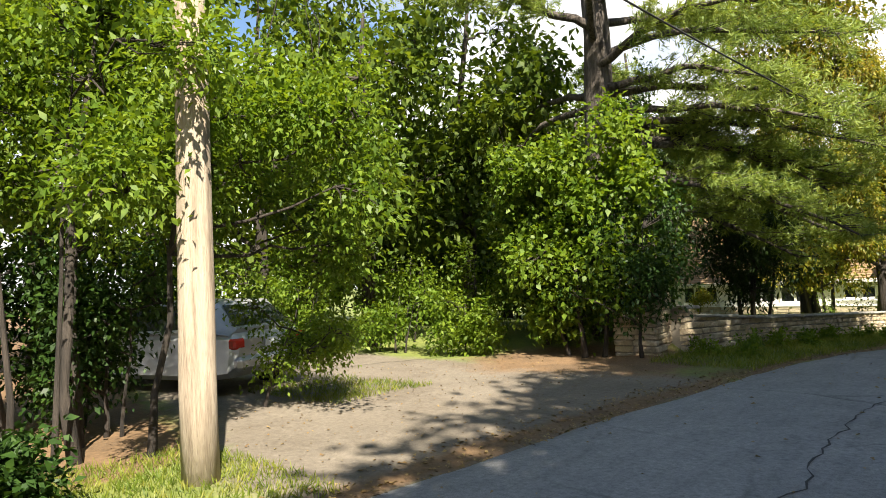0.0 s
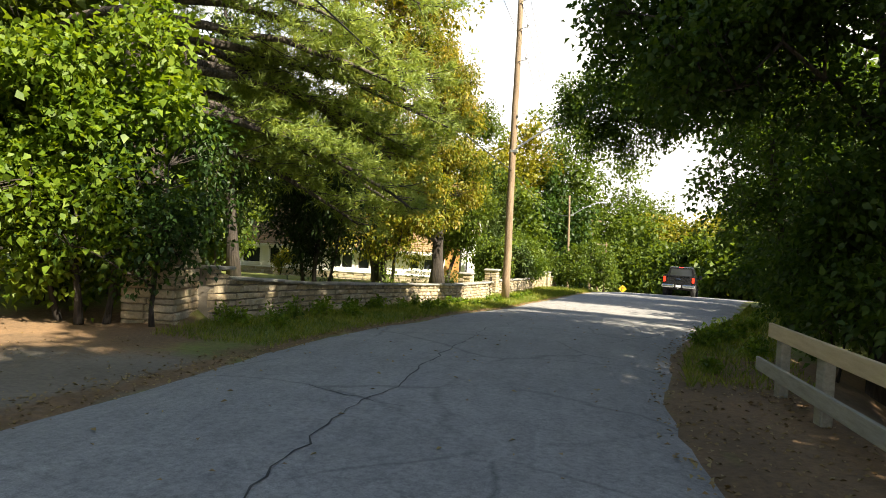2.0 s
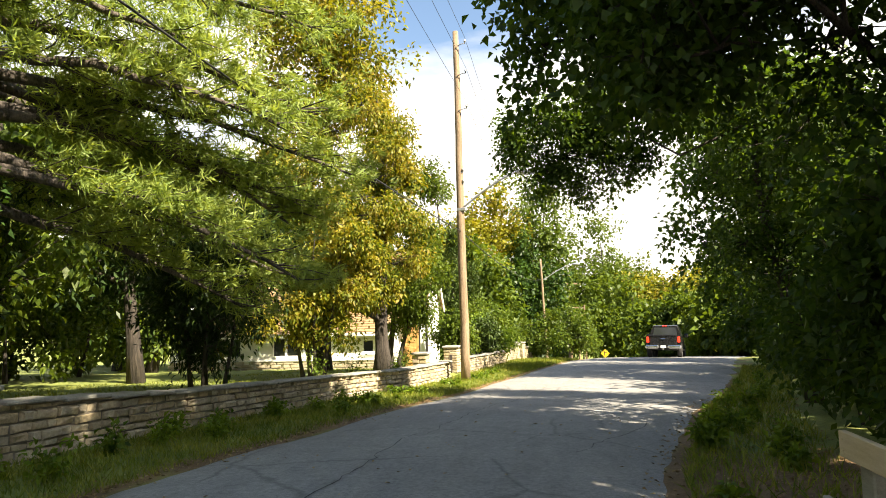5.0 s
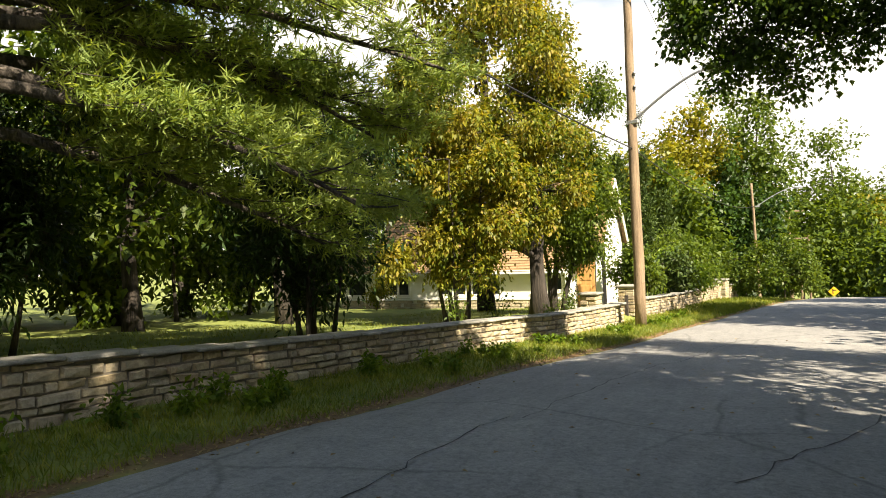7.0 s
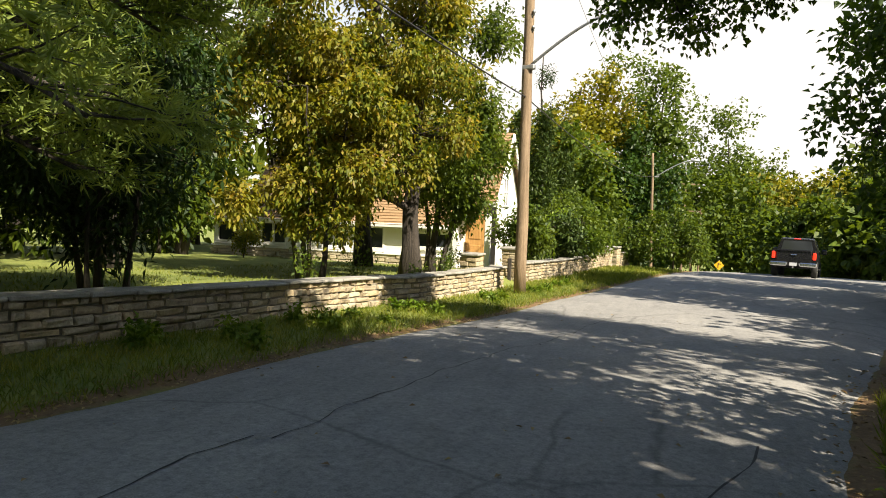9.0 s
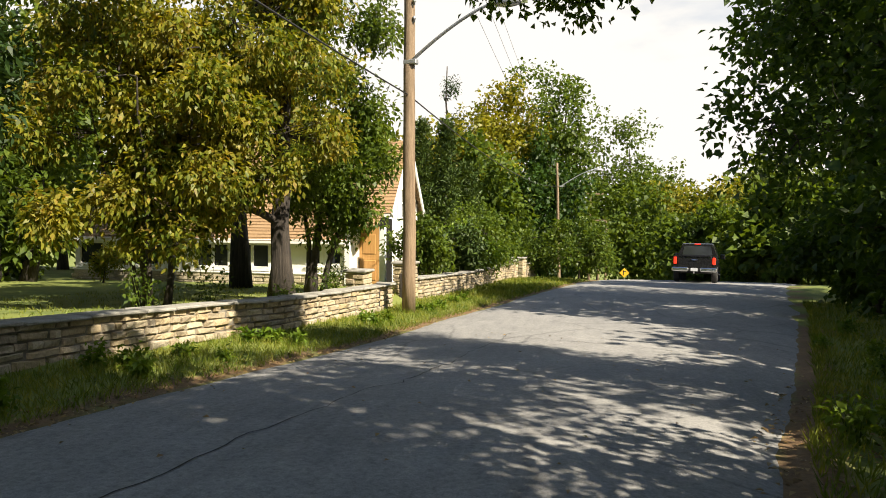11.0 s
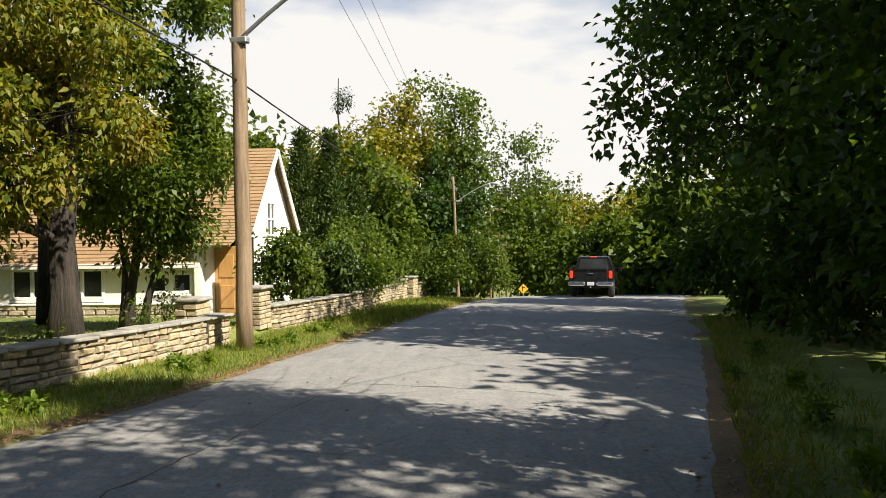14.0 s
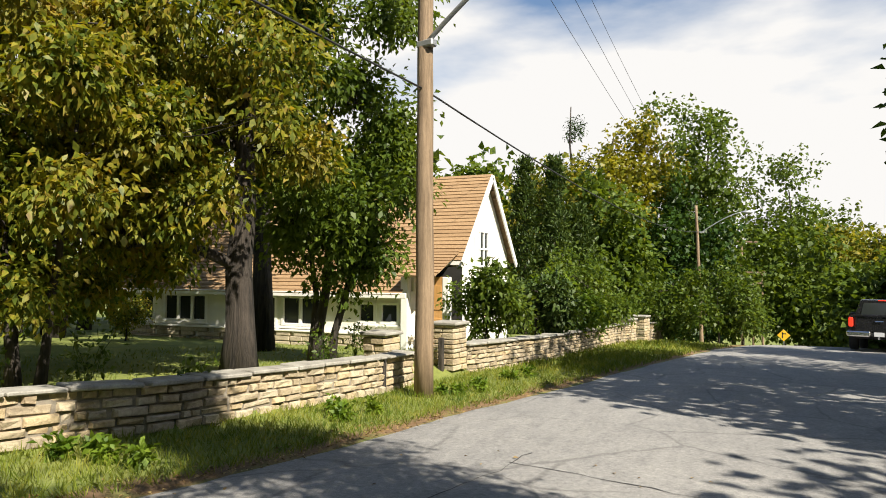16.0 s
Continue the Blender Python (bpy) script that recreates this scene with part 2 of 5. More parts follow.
def asphalt_mat():
    m, t, p = base_mat("asphalt", 0.88)
    a = tex_noise(t, 0.45, 5, 0.6)
    b = tex_noise(t, 90, 3, 0.7)
    d = tex_noise(t, 3.0, 6, 0.7)
    c = mix_col(t, 0.5, ramp(t, a, [(0.35, (0.205, 0.203, 0.20)), (0.65, (0.30, 0.294, 0.283))]),
                ramp(t, d, [(0.3, (0.185, 0.185, 0.185)), (0.7, (0.315, 0.308, 0.296))]))
    c = mix_col(t, 0.6, c, ramp(t, b, [(0.3, (0.55, 0.55, 0.55)), (0.7, (1.35, 1.35, 1.35))]), "MULTIPLY")
    grit = tex_noise(t, 20, 5, 0.75)
    c = mix_col(t, 0.75, c, ramp(t, grit, [(0.34, (0.62, 0.62, 0.63)), (0.5, (0.98, 0.98, 0.98)), (0.68, (1.32, 1.31, 1.28))]), "MULTIPLY")
    seam = tex_noise(t, 2.2, 4, 0.65, stretch=(2.6, 0.35, 1))
    c = mix_col(t, 0.3, c, ramp(t, seam, [(0.36, (0.72, 0.72, 0.74)), (0.56, (1.1, 1.1, 1.09))]), "MULTIPLY")
    vor = t.nodes.new("ShaderNodeTexVoronoi")
    vor.feature = "DISTANCE_TO_EDGE"
    vor.inputs["Scale"].default_value = 0.55
    pos = t.nodes.new("ShaderNodeNewGeometry").outputs["Position"]
    warp = t.nodes.new("ShaderNodeMix")
    warp.data_type = "RGBA"
    warp.inputs["Factor"].default_value = 0.22
    nz = t.nodes.new("ShaderNodeTexNoise")
    nz.inputs["Scale"].default_value = 1.6
    nz.inputs["Detail"].default_value = 6
    t.links.new(pos, nz.inputs["Vector"])
    t.links.new(pos, warp.inputs["A"])
    t.links.new(nz.outputs["Color"], warp.inputs["B"])
    t.links.new(warp.outputs["Result"], vor.inputs["Vector"])
    crack = ramp(t, vor.outputs["Distance"], [(0.0, (0.18, 0.18, 0.19)), (0.016, (1, 1, 1))])
    patch = ramp(t, tex_noise(t, 0.3, 2), [(0.40, (1, 1, 1)), (0.50, (0, 0, 0))])
    crack = mix_col(t, patch, crack, (1.0, 1.0, 1.0))
    c = mix_col(t, 0.42, c, crack, "MULTIPLY")
    t.links.new(c, p.inputs["Base Color"])
    bump(t, p, b, 0.5, 0.008)
    return m


M["asphalt"] = asphalt_mat()
M["tar"] = speckled("tar_crack", (0.02, 0.02, 0.021), (0.05, 0.05, 0.05), 3, 50, 0.8)


def ground_mat():
    """Lawn, bare drive and needle litter (its brown also painted as locust shade), by the ground's own zones."""
    m, t, p = base_mat("ground", 0.95)
    a = tex_noise(t, 0.9, 5, 0.6)
    b = tex_noise(t, 16, 5, 0.7)
    lawn = mix_col(t, 0.5, ramp(t, a, [(0.35, (0.075, 0.12, 0.02)), (0.65, (0.23, 0.25, 0.05))]),
                   ramp(t, b, [(0.3, (0.06, 0.095, 0.018)), (0.7, (0.24, 0.26, 0.06))]))
    dirt = mix_col(t, 0.5, ramp(t, a, [(0.35, (0.135, 0.108, 0.078)), (0.65, (0.235, 0.20, 0.155))]),
                   ramp(t, b, [(0.3, (0.09, 0.073, 0.052)), (0.7, (0.26, 0.22, 0.17))]))
    duff_shade = mix_col(t, 0.5, ramp(t, a, [(0.35, (0.11, 0.065, 0.032)), (0.65, (0.26, 0.15, 0.07))]),
                   ramp(t, b, [(0.3, (0.05, 0.036, 0.022)), (0.7, (0.27, 0.17, 0.085))]))
    at = {}
    for key in ("dirt", "duff_shade"):
        n = t.nodes.new("ShaderNodeAttribute")
        n.attribute_name = key
        add = t.nodes.new("ShaderNodeMath")
        add.operation = "MULTIPLY_ADD"
        t.links.new(n.outputs["Fac"], add.inputs[0])
        add.inputs[1].default_value = 0.5
        sc = t.nodes.new("ShaderNodeMath")
        sc.operation = "MULTIPLY"
        t.links.new(tex_noise(t, 1.7, 5, 0.7), sc.inputs[0])
        sc.inputs[1].default_value = 0.5
        t.links.new(sc.outputs[0], add.inputs[2])
        at[key] = ramp(t, add.outputs[0], [(0.42, (0, 0, 0)), (0.62, (1, 1, 1))])
    c = mix_col(t, at["dirt"], lawn, dirt)
    c = mix_col(t, at["duff_shade"], c, duff_shade)
    t.links.new(c, p.inputs["Base Color"])
    bump(t, p, b, 0.7, 0.03)
    return m


M["ground"] = ground_mat()


def shingle_mat():
    m, t, p = base_mat("cedar_shingle", 0.9)
    info = t.nodes.new("ShaderNodeObjectInfo").outputs["Random"]
    b = tex_noise(t, 14, 4, 0.6, stretch=(1, 3, 0.6))
    c = mix_col(t, 0.5, ramp(t, info, [(0, (0.24, 0.145, 0.07)), (1, (0.36, 0.235, 0.125))]),
                ramp(t, b, [(0.3, (0.15, 0.09, 0.045)), (0.7, (0.42, 0.28, 0.15))]))
    t.links.new(c, p.inputs["Base Color"])
    bump(t, p, b, 0.4, 0.02)
    return m


M["course"] = shingle_mat()

# ---- plan of the ground ----
GY = (-60, 0, 8, 12, 15, 20, 25, 33, 45, 51, 56, 62, 80, 130)
GZ = (0.6, 0, -0.10, -0.17, -0.32, -0.60, -0.92, -1.22, -1.70, -2.08, -2.9, -4.2, -7.4, -12.0)
LEFT_Y = (-60, 0, 3, 6.4, 9, 12.7, 16, 20, 24, 28, 32, 37, 40, 44, 50, 60, 130)
LEFT_X = (-4.6, -4.2, -4.05, -3.85, -3.65, -3.32, -2.78, -2.3, -1.6, -0.95, -0.15, 0.75, 1.35, 2.2, 3.5, 6.0, 26)
RIGHT_Y = (-60, 0, 8, 9.5, 13, 19.3, 22, 26.7, 32.5, 40, 46, 52, 60, 130)
RIGHT_X = (1.2, 1.25, 1.32, 1.42, 2.02, 3.7, 4.7, 6.2, 8.1, 10.2, 12.0, 14.5, 18, 45)
WALL_Y = (11.6, 14, 16, 18.5, 21.5, 23.9, 25, 26.6, 28.9, 32.5, 37, 42.2, 46, 51.5)
WALL_X = (-5.35, -5.12, -4.9, -4.5, -4.08, -3.68, -3.3, -2.95, -2.52, -2.42, -1.6, -1.1, -0.75, 0.1)
WTOP_Y = (11.6, 12.5, 12.9, 16, 20, 24.4, 28.9, 33, 38, 43, 47.5)
WTOP_H = (0.98, 0.92, 0.74, 0.62, 0.60, 0.62, 0.64, 0.64, 0.66, 0.72, 0.80)


def road_z(y):
    return np.interp(y, GY, GZ)


def left_edge(y):
    return np.interp(y, LEFT_Y, LEFT_X)


def right_edge(y):
    return np.interp(y, RIGHT_Y, RIGHT_X)


def wall_x(y):
    return np.interp(y, WALL_Y, WALL_X)


def wall_h(y):
    return np.interp(y, WTOP_Y, WTOP_H)


def smooth(v, a, b):
    s = np.clip((np.asarray(v, float) - a) / (b - a), 0, 1)
    return s * s * (3 - 2 * s)


def ground_z(x, y):
    x, y = np.asarray(x, float), np.asarray(y, float)
    z = road_z(y)
    garden = smooth(y, 11.0, 13.5) * smooth(wall_x(y) - x, 0.05, 0.3)
    z = z + garden * np.interp(y, (12, 20, 30, 37, 55), (0.35, 0.38, 0.30, 0.06, 0.0)) + 0.02 * smooth(left_edge(y) - x, 0.2, 1.0)
    off = x - right_edge(y)
    ditch = smooth(off, 1.5, 5.0) * (1 - smooth(y, 10.5, 17.0)) * 1.6
    z = z - ditch + 0.12 * smooth(off, 1.0, 4.0) * smooth(y, 12, 18)
    on_road = smooth(x, left_edge(y) - 0.3, left_edge(y) + 0.1) * (1 - smooth(off, -0.1, 0.3))
    lumps = 0.03 * np.sin(1.7 * x + 0.6 * y) * np.sin(1.3 * y - 0.4 * x) + 0.012 * np.sin(5.1 * x + 2.0 * y) * np.sin(4.3 * y)
    return z + lumps * (1 - on_road) - 0.03 * on_road


# ---- mesh helpers ----


def mesh_object(name, verts, faces, mat, parent=None, flat=True):
    me = bpy.data.meshes.new(name)
    me.from_pydata([tuple(map(float, v)) for v in verts], [], [tuple(map(int, f)) for f in faces])
    for m in (mat if isinstance(mat, (list, tuple)) else [mat]):
        me.materials.append(m)
    if not flat:
        me.polygons.foreach_set("use_smooth", [True] * len(me.polygons))
    ob = new(name, me)
    if parent:
        ob.parent = parent
    return ob


class Build:
    """Collects pieces of one mesh."""

    def __init__(self):
        self.v, self.f, self.n = [], [], 0

    def add(self, verts, faces):
        verts = np.asarray(verts, float).reshape(-1, 3)
        self.v.append(verts)
        self.f.extend(tuple(i + self.n for i in f) for f in faces)
        self.n += len(verts)

    def box(self, c, size, turn=0.0, bevel=0.0, m=None):
        """A box with chamfered edges about its centre, turned about z."""
        hx, hy, hz = (s / 2 for s in size)
        if bevel <= 0:
            p = [(x, y, z) for z in (-hz, hz) for y in (-hy, hy) for x in (-hx, hx)]
            f = [(0, 2, 3, 1), (4, 5, 7, 6), (0, 1, 5, 4), (2, 6, 7, 3), (0, 4, 6, 2), (1, 3, 7, 5)]
        else:
            b = min(bevel, hx * 0.9, hy * 0.9, hz * 0.9)
            bm = bmesh.new()
            bmesh.ops.create_cube(bm, size=2.0)
            for v in bm.verts:
                v.co = Vector((v.co.x * hx, v.co.y * hy, v.co.z * hz))
            bmesh.ops.bevel(bm, geom=list(bm.edges), offset=b, segments=1, affect="EDGES", profile=0.5)
            bm.verts.index_update()
            p = [tuple(v.co) for v in bm.verts]
            f = [tuple(v.index for v in g.verts) for g in bm.faces]
            bm.free()
        p = np.array(p)
        if m is not None:
            p = p @ np.array(m.to_3x3()).T + np.array(m.translation)
        ca, sa = math.cos(turn), math.sin(turn)
        q = np.stack([p[:, 0] * ca - p[:, 1] * sa, p[:, 0] * sa + p[:, 1] * ca, p[:, 2]], 1) + np.array(c)
        self.add(q, f)
        return self

    def tube(self, pts, radii, sides=7, cap=True):
        pts = np.asarray(pts, float)
        n = len(pts)
        tan = np.gradient(pts, axis=0)
        tan /= np.linalg.norm(tan, axis=1, keepdims=True) + 1e-9
        ref = np.array([1.0, 0, 0]) if abs(tan[0, 2]) > 0.7 else np.array([0, 0, 1.0])
        rings = []
        for i in range(n):
            a = np.cross(tan[i], ref)
            a /= np.linalg.norm(a) + 1e-9
            b = np.cross(tan[i], a)
            ang = np.arange(sides) * 2 * np.pi / sides
            rings.append(pts[i] + radii[i] * (np.cos(ang)[:, None] * a + np.sin(ang)[:, None] * b))
        f = [(i * sides + j, i * sides + (j + 1) % sides, (i + 1) * sides + (j + 1) % sides, (i + 1) * sides + j)
             for i in range(n - 1) for j in range(sides)]
        if cap:
            f.append(tuple(range((n - 1) * sides, n * sides)))
            f.append(tuple(range(sides - 1, -1, -1)))
        self.add(np.concatenate(rings), f)
        return self

    def make(self, name, mat, parent=None, flat=True):
        return mesh_object(name, np.concatenate(self.v), self.f, mat, parent, flat)


def empty(name, x, y, z, turn=0.0):
    e = new(name)
    e.matrix_world = pose(x, y, z, 0, 0, turn)
    return e


def blades(name, pos, ahead, normal, length, width, mat, parent=None, fold=0.25):
    """One mesh of many pointed leaves: each a folded diamond at pos, along ahead, facing normal."""
    side = np.cross(ahead, normal)
    side /= np.linalg.norm(side, axis=1, keepdims=True) + 1e-9
    up = np.cross(side, ahead)
    n = len(pos)
    l, w = np.broadcast_to(length, n)[:, None], np.broadcast_to(width, n)[:, None]
    v = np.empty((n, 4, 3))
    v[:, 0] = pos
    v[:, 1] = pos + ahead * l * 0.42 + side * w * 0.5 + up * w * fold
    v[:, 2] = pos + ahead * l - up * l * 0.12
    v[:, 3] = pos + ahead * l * 0.42 - side * w * 0.5 + up * w * fold
    me = bpy.data.meshes.new(name)
    me.vertices.add(4 * n)
    me.vertices.foreach_set("co", v.reshape(-1))
    me.loops.add(4 * n)
    me.loops.foreach_set("vertex_index", np.arange(4 * n, dtype=np.int32))
    me.polygons.add(n)
    me.polygons.foreach_set("loop_start", np.arange(0, 4 * n, 4, dtype=np.int32))
    me.update(calc_edges=True)
    me.materials.append(mat)
    ob = new(name, me)
    if parent:
        ob.parent = parent
    return tagged(ob, kind="stuff")


def unit(v):
    return v / (np.linalg.norm(v, axis=-1, keepdims=True) + 1e-9)


def leaf_cloud(name, centres, per, spread, size, mat, parent, rng, droop=0.35, flatness=0.55, slim=0.55):
    """Leaves in loose sprays about each centre."""
    k = len(centres)
    c = np.repeat(centres, per, 0)
    n = len(c)
    tilt = unit(rng.normal(0, 1, (k, 3)) * (1, 1, 0.45))
    off = np.clip(rng.normal(0, 1, (n, 3)), -1.7, 1.7) * spread
    t = np.repeat(tilt, per, 0)
    off -= t * (off * t).sum(1, keepdims=True) * flatness
    pos = c + off
    ahead = unit(unit(off) * 0.7 + rng.normal(0, 0.6, (n, 3)) + (0, 0, -droop))
    normal = unit(np.array((0, 0, 1.0)) + rng.normal(0, 0.55, (n, 3)))
    s = size * rng.uniform(0.65, 1.3, n)
    return blades(name, pos, ahead, normal, s, s * slim, mat, parent)


def crown_points(rng, crown, n, shell=0.45, pad=(0.28, 0.48, 0.75, 8)):
    """Points in boughs: lumps set on the crown's ellipsoids, each with its own rounded top."""
    vol = np.array([c[3] * c[4] * c[5] for c in crown])
    lumps = max(6, n // pad[3])
    pick = rng.choice(len(crown), lumps, p=vol / vol.sum())
    d = unit(rng.normal(0, 1, (lumps, 3)))
    r = rng.uniform(0.05, 1, lumps) ** shell
    cr = np.array(crown)[pick]
    mid = cr[:, :3] + d * r[:, None] * cr[:, 3:] * 0.82
    rad = cr[:, 3:].mean(1) * rng.uniform(pad[0], pad[1], lumps)
    own = rng.integers(0, lumps, n)
    e = unit(rng.normal(0, 1, (n, 3)) + (0, 0, 0.35))
    return mid[own] + e * (rad[own] * rng.uniform(0.35, 1.0, n))[:, None] * (1, 1, pad[2])


def bend(rng, a, b, n=5, sag=0.06):
    a, b = np.asarray(a, float), np.asarray(b, float)
    s = np.linspace(0, 1, n)[:, None]
    p = a + (b - a) * s
    d = np.linalg.norm(b - a)
    p[1:-1] += rng.normal(0, sag * d, (n - 2, 3))
    return p


def tree(name, label, x, y, crown, trunks, leaf, bark, seed, clusters=180, per=60, spread=0.32, size=0.13, limbs=26, group="", droop=0.35,
         shell=0.45, slim=0.55, category="tree", sink=0.1, pad=(0.28, 0.48, 0.75, 8)):
    """A tree or shrub at x, y: trunks are (dx, dy, lean_x, lean_y, height, radius); crown is ellipsoids about the foot."""
    rng = np.random.default_rng(seed)
    root = empty(name, x, y, float(ground_z(x, y)))
    tagged(root, label, category, group)
    pts = crown_points(rng, crown, clusters, shell, pad)
    wood = Build()
    nodes = []
    for dx, dy, lx, ly, h, r in trunks:
        s = np.linspace(0, 1, 8)
        path = np.stack([dx + lx * s ** 1.3, dy + ly * s ** 1.3, -sink + (h + sink) * s], 1)
        path[1:, :2] += np.cumsum(rng.normal(0, 0.012 * h, (7, 2)), 0)
        rad = r * (1.0 - 0.8 * s)
        rad[0] *= 1.35
        wood.tube(path, rad, 9 if r < 0.2 else 22)
        if r >= 0.2:                                  # ridged bark, a knotty foot
            v = wood.v[-1].reshape(8, 22, 3)
            mid = v.mean(1, keepdims=True)
            ridge = 1 + 0.10 * np.sin(np.arange(22) * 2.6 + rng.uniform(0, 6)) + rng.normal(0, 0.05, (8, 22)) + 0.16 * np.exp(-np.arange(8) * 1.1)[:, None] * np.sin(np.arange(22) * 0.857 + 1)
            v[:] = mid + (v - mid) * ridge[:, :, None]
        nodes += [(p, q) for p, q in zip(path[2:], rad[2:])]
    for c in pts[rng.permutation(len(pts))[:limbs]]:
        near = min(nodes, key=lambda k: np.linalg.norm((c - k[0]) * (1, 1, 1.3)) + (2.0 if k[0][2] > c[2] else 0))
        a, r = near
        r0 = min(r * 0.6, 0.10) + 0.008
        path = bend(rng, a, c, 6)
        wood.tube(path, np.linspace(r0, 0.008, 6), 5, cap=False)
        nodes += [(p, q) for p, q in zip(path[2:5], np.linspace(r0, 0.008, 6)[2:5])]
    arr = np.array([p for p, _ in nodes])
    for c in (pts if size < 0.34 else ()):
        i = int(np.argmin(((arr - c) ** 2).sum(1)))
        wood.tube(bend(rng, arr[i], c, 3), (0.014, 0.009, 0.004), 3, cap=False)
    wood.make("trunk", bark, root, flat=False)
    leaf_cloud("leaves", pts, per, spread, size, leaf, root, rng, droop, slim=slim)
    return root

# ---- ground and road ----


def axis(knots):
    out = []
    for a, b, step in knots:
        out.append(np.arange(a, b - 1e-6, step))
    return np.concatenate(out + [[knots[-1][1]]])


def build_ground():
    xs = axis([(-900, -100, 100), (-100, -30, 7), (-30, -14, 1.5), (-14, 7, 0.3), (7, 20, 1.0), (20, 100, 6), (100, 900, 100)])
    ys = axis([(-900, -60, 105), (-60, -8, 4), (-8, 36, 0.33), (36, 60, 0.9), (60, 130, 5), (130, 900, 110)])
    X, Y = np.meshgrid(xs, ys)
    Z = ground_z(X, Y)
    nx, ny = len(xs), len(ys)
    v = np.stack([X, Y, Z], -1).reshape(-1, 3)
    i = np.arange(nx * ny).reshape(ny, nx)
    f = np.stack([i[:-1, :-1], i[:-1, 1:], i[1:, 1:], i[1:, :-1]], -1).reshape(-1, 4)
    ob = mesh_object("ground", v, f, M["ground"], flat=False)
    x, y = v[:, 0], v[:, 1]
    lft, rgt = left_edge(y), right_edge(y)
    dirt = smooth(lft - x, -0.5, 0.1) * (1 - smooth(y, 8.8, 10.8)) * (1 - smooth(-x, 13, 17)) * smooth(y + 0.30 * (x + 4), 1.2, 3.2)
    edge = np.maximum(np.exp(-((x - lft + 0.1) / 0.26) ** 2), np.exp(-((x - rgt - 0.1) / 0.35) ** 2))
    pine = np.exp(-(((x + 6.6) / 2.4) ** 2 + ((y - 10.6) / 1.9) ** 2))
    shoulder = smooth(x - rgt, 0.0, 0.5) * (1 - smooth(y, 12, 16))
    woods = smooth(x - rgt, 3.0, 5.0) * (1 - 0.75 * smooth(y, 18, 26) * (1 - smooth(x - rgt, 7.0, 9.0)))
    # last term paints the shade under the locust in the litter's dark brown
    duff_shade = np.clip(np.maximum.reduce([edge * 0.95, pine * 1.3, shoulder * 1.3, woods * 1.2, smooth(-x, 13, 20) * (1 - smooth(y, 10, 16)) * 1.0, 1.25 * smooth(-x, 5.6, 6.6) * (1 - smooth(y + 0.25 * x, 0.6, 2.0))]), 0, 1.3)
    for key, val in (("dirt", dirt), ("duff_shade", duff_shade)):
        at = ob.data.attributes.new(key, "FLOAT", "POINT")
        at.data.foreach_set("value", val.astype(np.float32))
    tagged(ob, "lawn, dirt drive and needle litter beside the road", "ground", kind="structure")


def build_road():
    ys = np.concatenate([np.arange(-60, -4, 2.0), np.arange(-4, 62, 0.35), np.arange(62, 131, 4.0)])
    rng = np.random.default_rng(4)
    cols = 13
    v, f = [], []
    wl = np.cumsum(rng.normal(0, 0.03, len(ys)))
    wr = np.cumsum(rng.normal(0, 0.03, len(ys)))
    wl -= np.convolve(wl, np.ones(15) / 15, "same")
    wr -= np.convolve(wr, np.ones(15) / 15, "same")
    for k, y in enumerate(ys):
        a, b = left_edge(y) + 0.9 * wl[k], right_edge(y) + 0.9 * wr[k]
        for j in range(cols):
            s = j / (cols - 1)
            x = a + (b - a) * s
            v.append((x, y, road_z(y) + 0.012 + 0.05 * (1 - (2 * s - 1) ** 2) - (0.05 if j in (0, cols - 1) else 0)))
    for k in range(len(ys) - 1):
        for j in range(cols - 1):
            i = k * cols + j
            f.append((i, i + 1, i + cols + 1, i + cols))
    ob = mesh_object("road", v, f, M["asphalt"], flat=False)
    tagged(ob, "worn grey asphalt road with cracks and tree shade", "road", kind="structure")


def road_top(x, y):
    a, b = left_edge(y), right_edge(y)
    s = (x - a) / (b - a)
    return road_z(y) + 0.012 + 0.05 * (1 - (2 * s - 1) ** 2)


def build_cracks():
    rng = np.random.default_rng(9)
    for x0, y0, x1, y1, w in ((-1.5, 3.0, -1.0, 15.5, 0.010), (-0.9, 15.5, 0.9, 26, 0.008), (-2.2, 8.5, -1.1, 8.0, 0.008),
                              (0.8, 25.5, 3.6, 24.6, 0.009), (1.2, 14.0, 2.4, 17.0, 0.009)):
        n = max(10, int(6 * math.hypot(x1 - x0, y1 - y0)))
        s = np.linspace(0, 1, n)
        jig = np.cumsum(rng.normal(0, 0.035, n))
        jig -= s * jig[-1]
        dx, dy = x1 - x0, y1 - y0
        ln = math.hypot(dx, dy)
        px, py = x0 + dx * s - dy / ln * jig, y0 + dy * s + dx / ln * jig
        wd = w * rng.uniform(0.25, 1.2, n)
        a = np.stack([px - dy / ln * wd, py + dx / ln * wd], 1)
        b = np.stack([px + dy / ln * wd, py - dx / ln * wd], 1)
        v = [(x, y, road_top(x, y) + 0.005) for p in zip(a, b) for x, y in p]
        f = [(2 * i, 2 * i + 1, 2 * i + 3, 2 * i + 2) for i in range(n - 1)]
        ob = mesh_object("road_crack", v, f, M["tar"])
        tagged(ob, "dark open crack running through the asphalt", "crack", kind="structure")


build_ground()
build_road()
build_cracks()

# ---- poles and cables ----


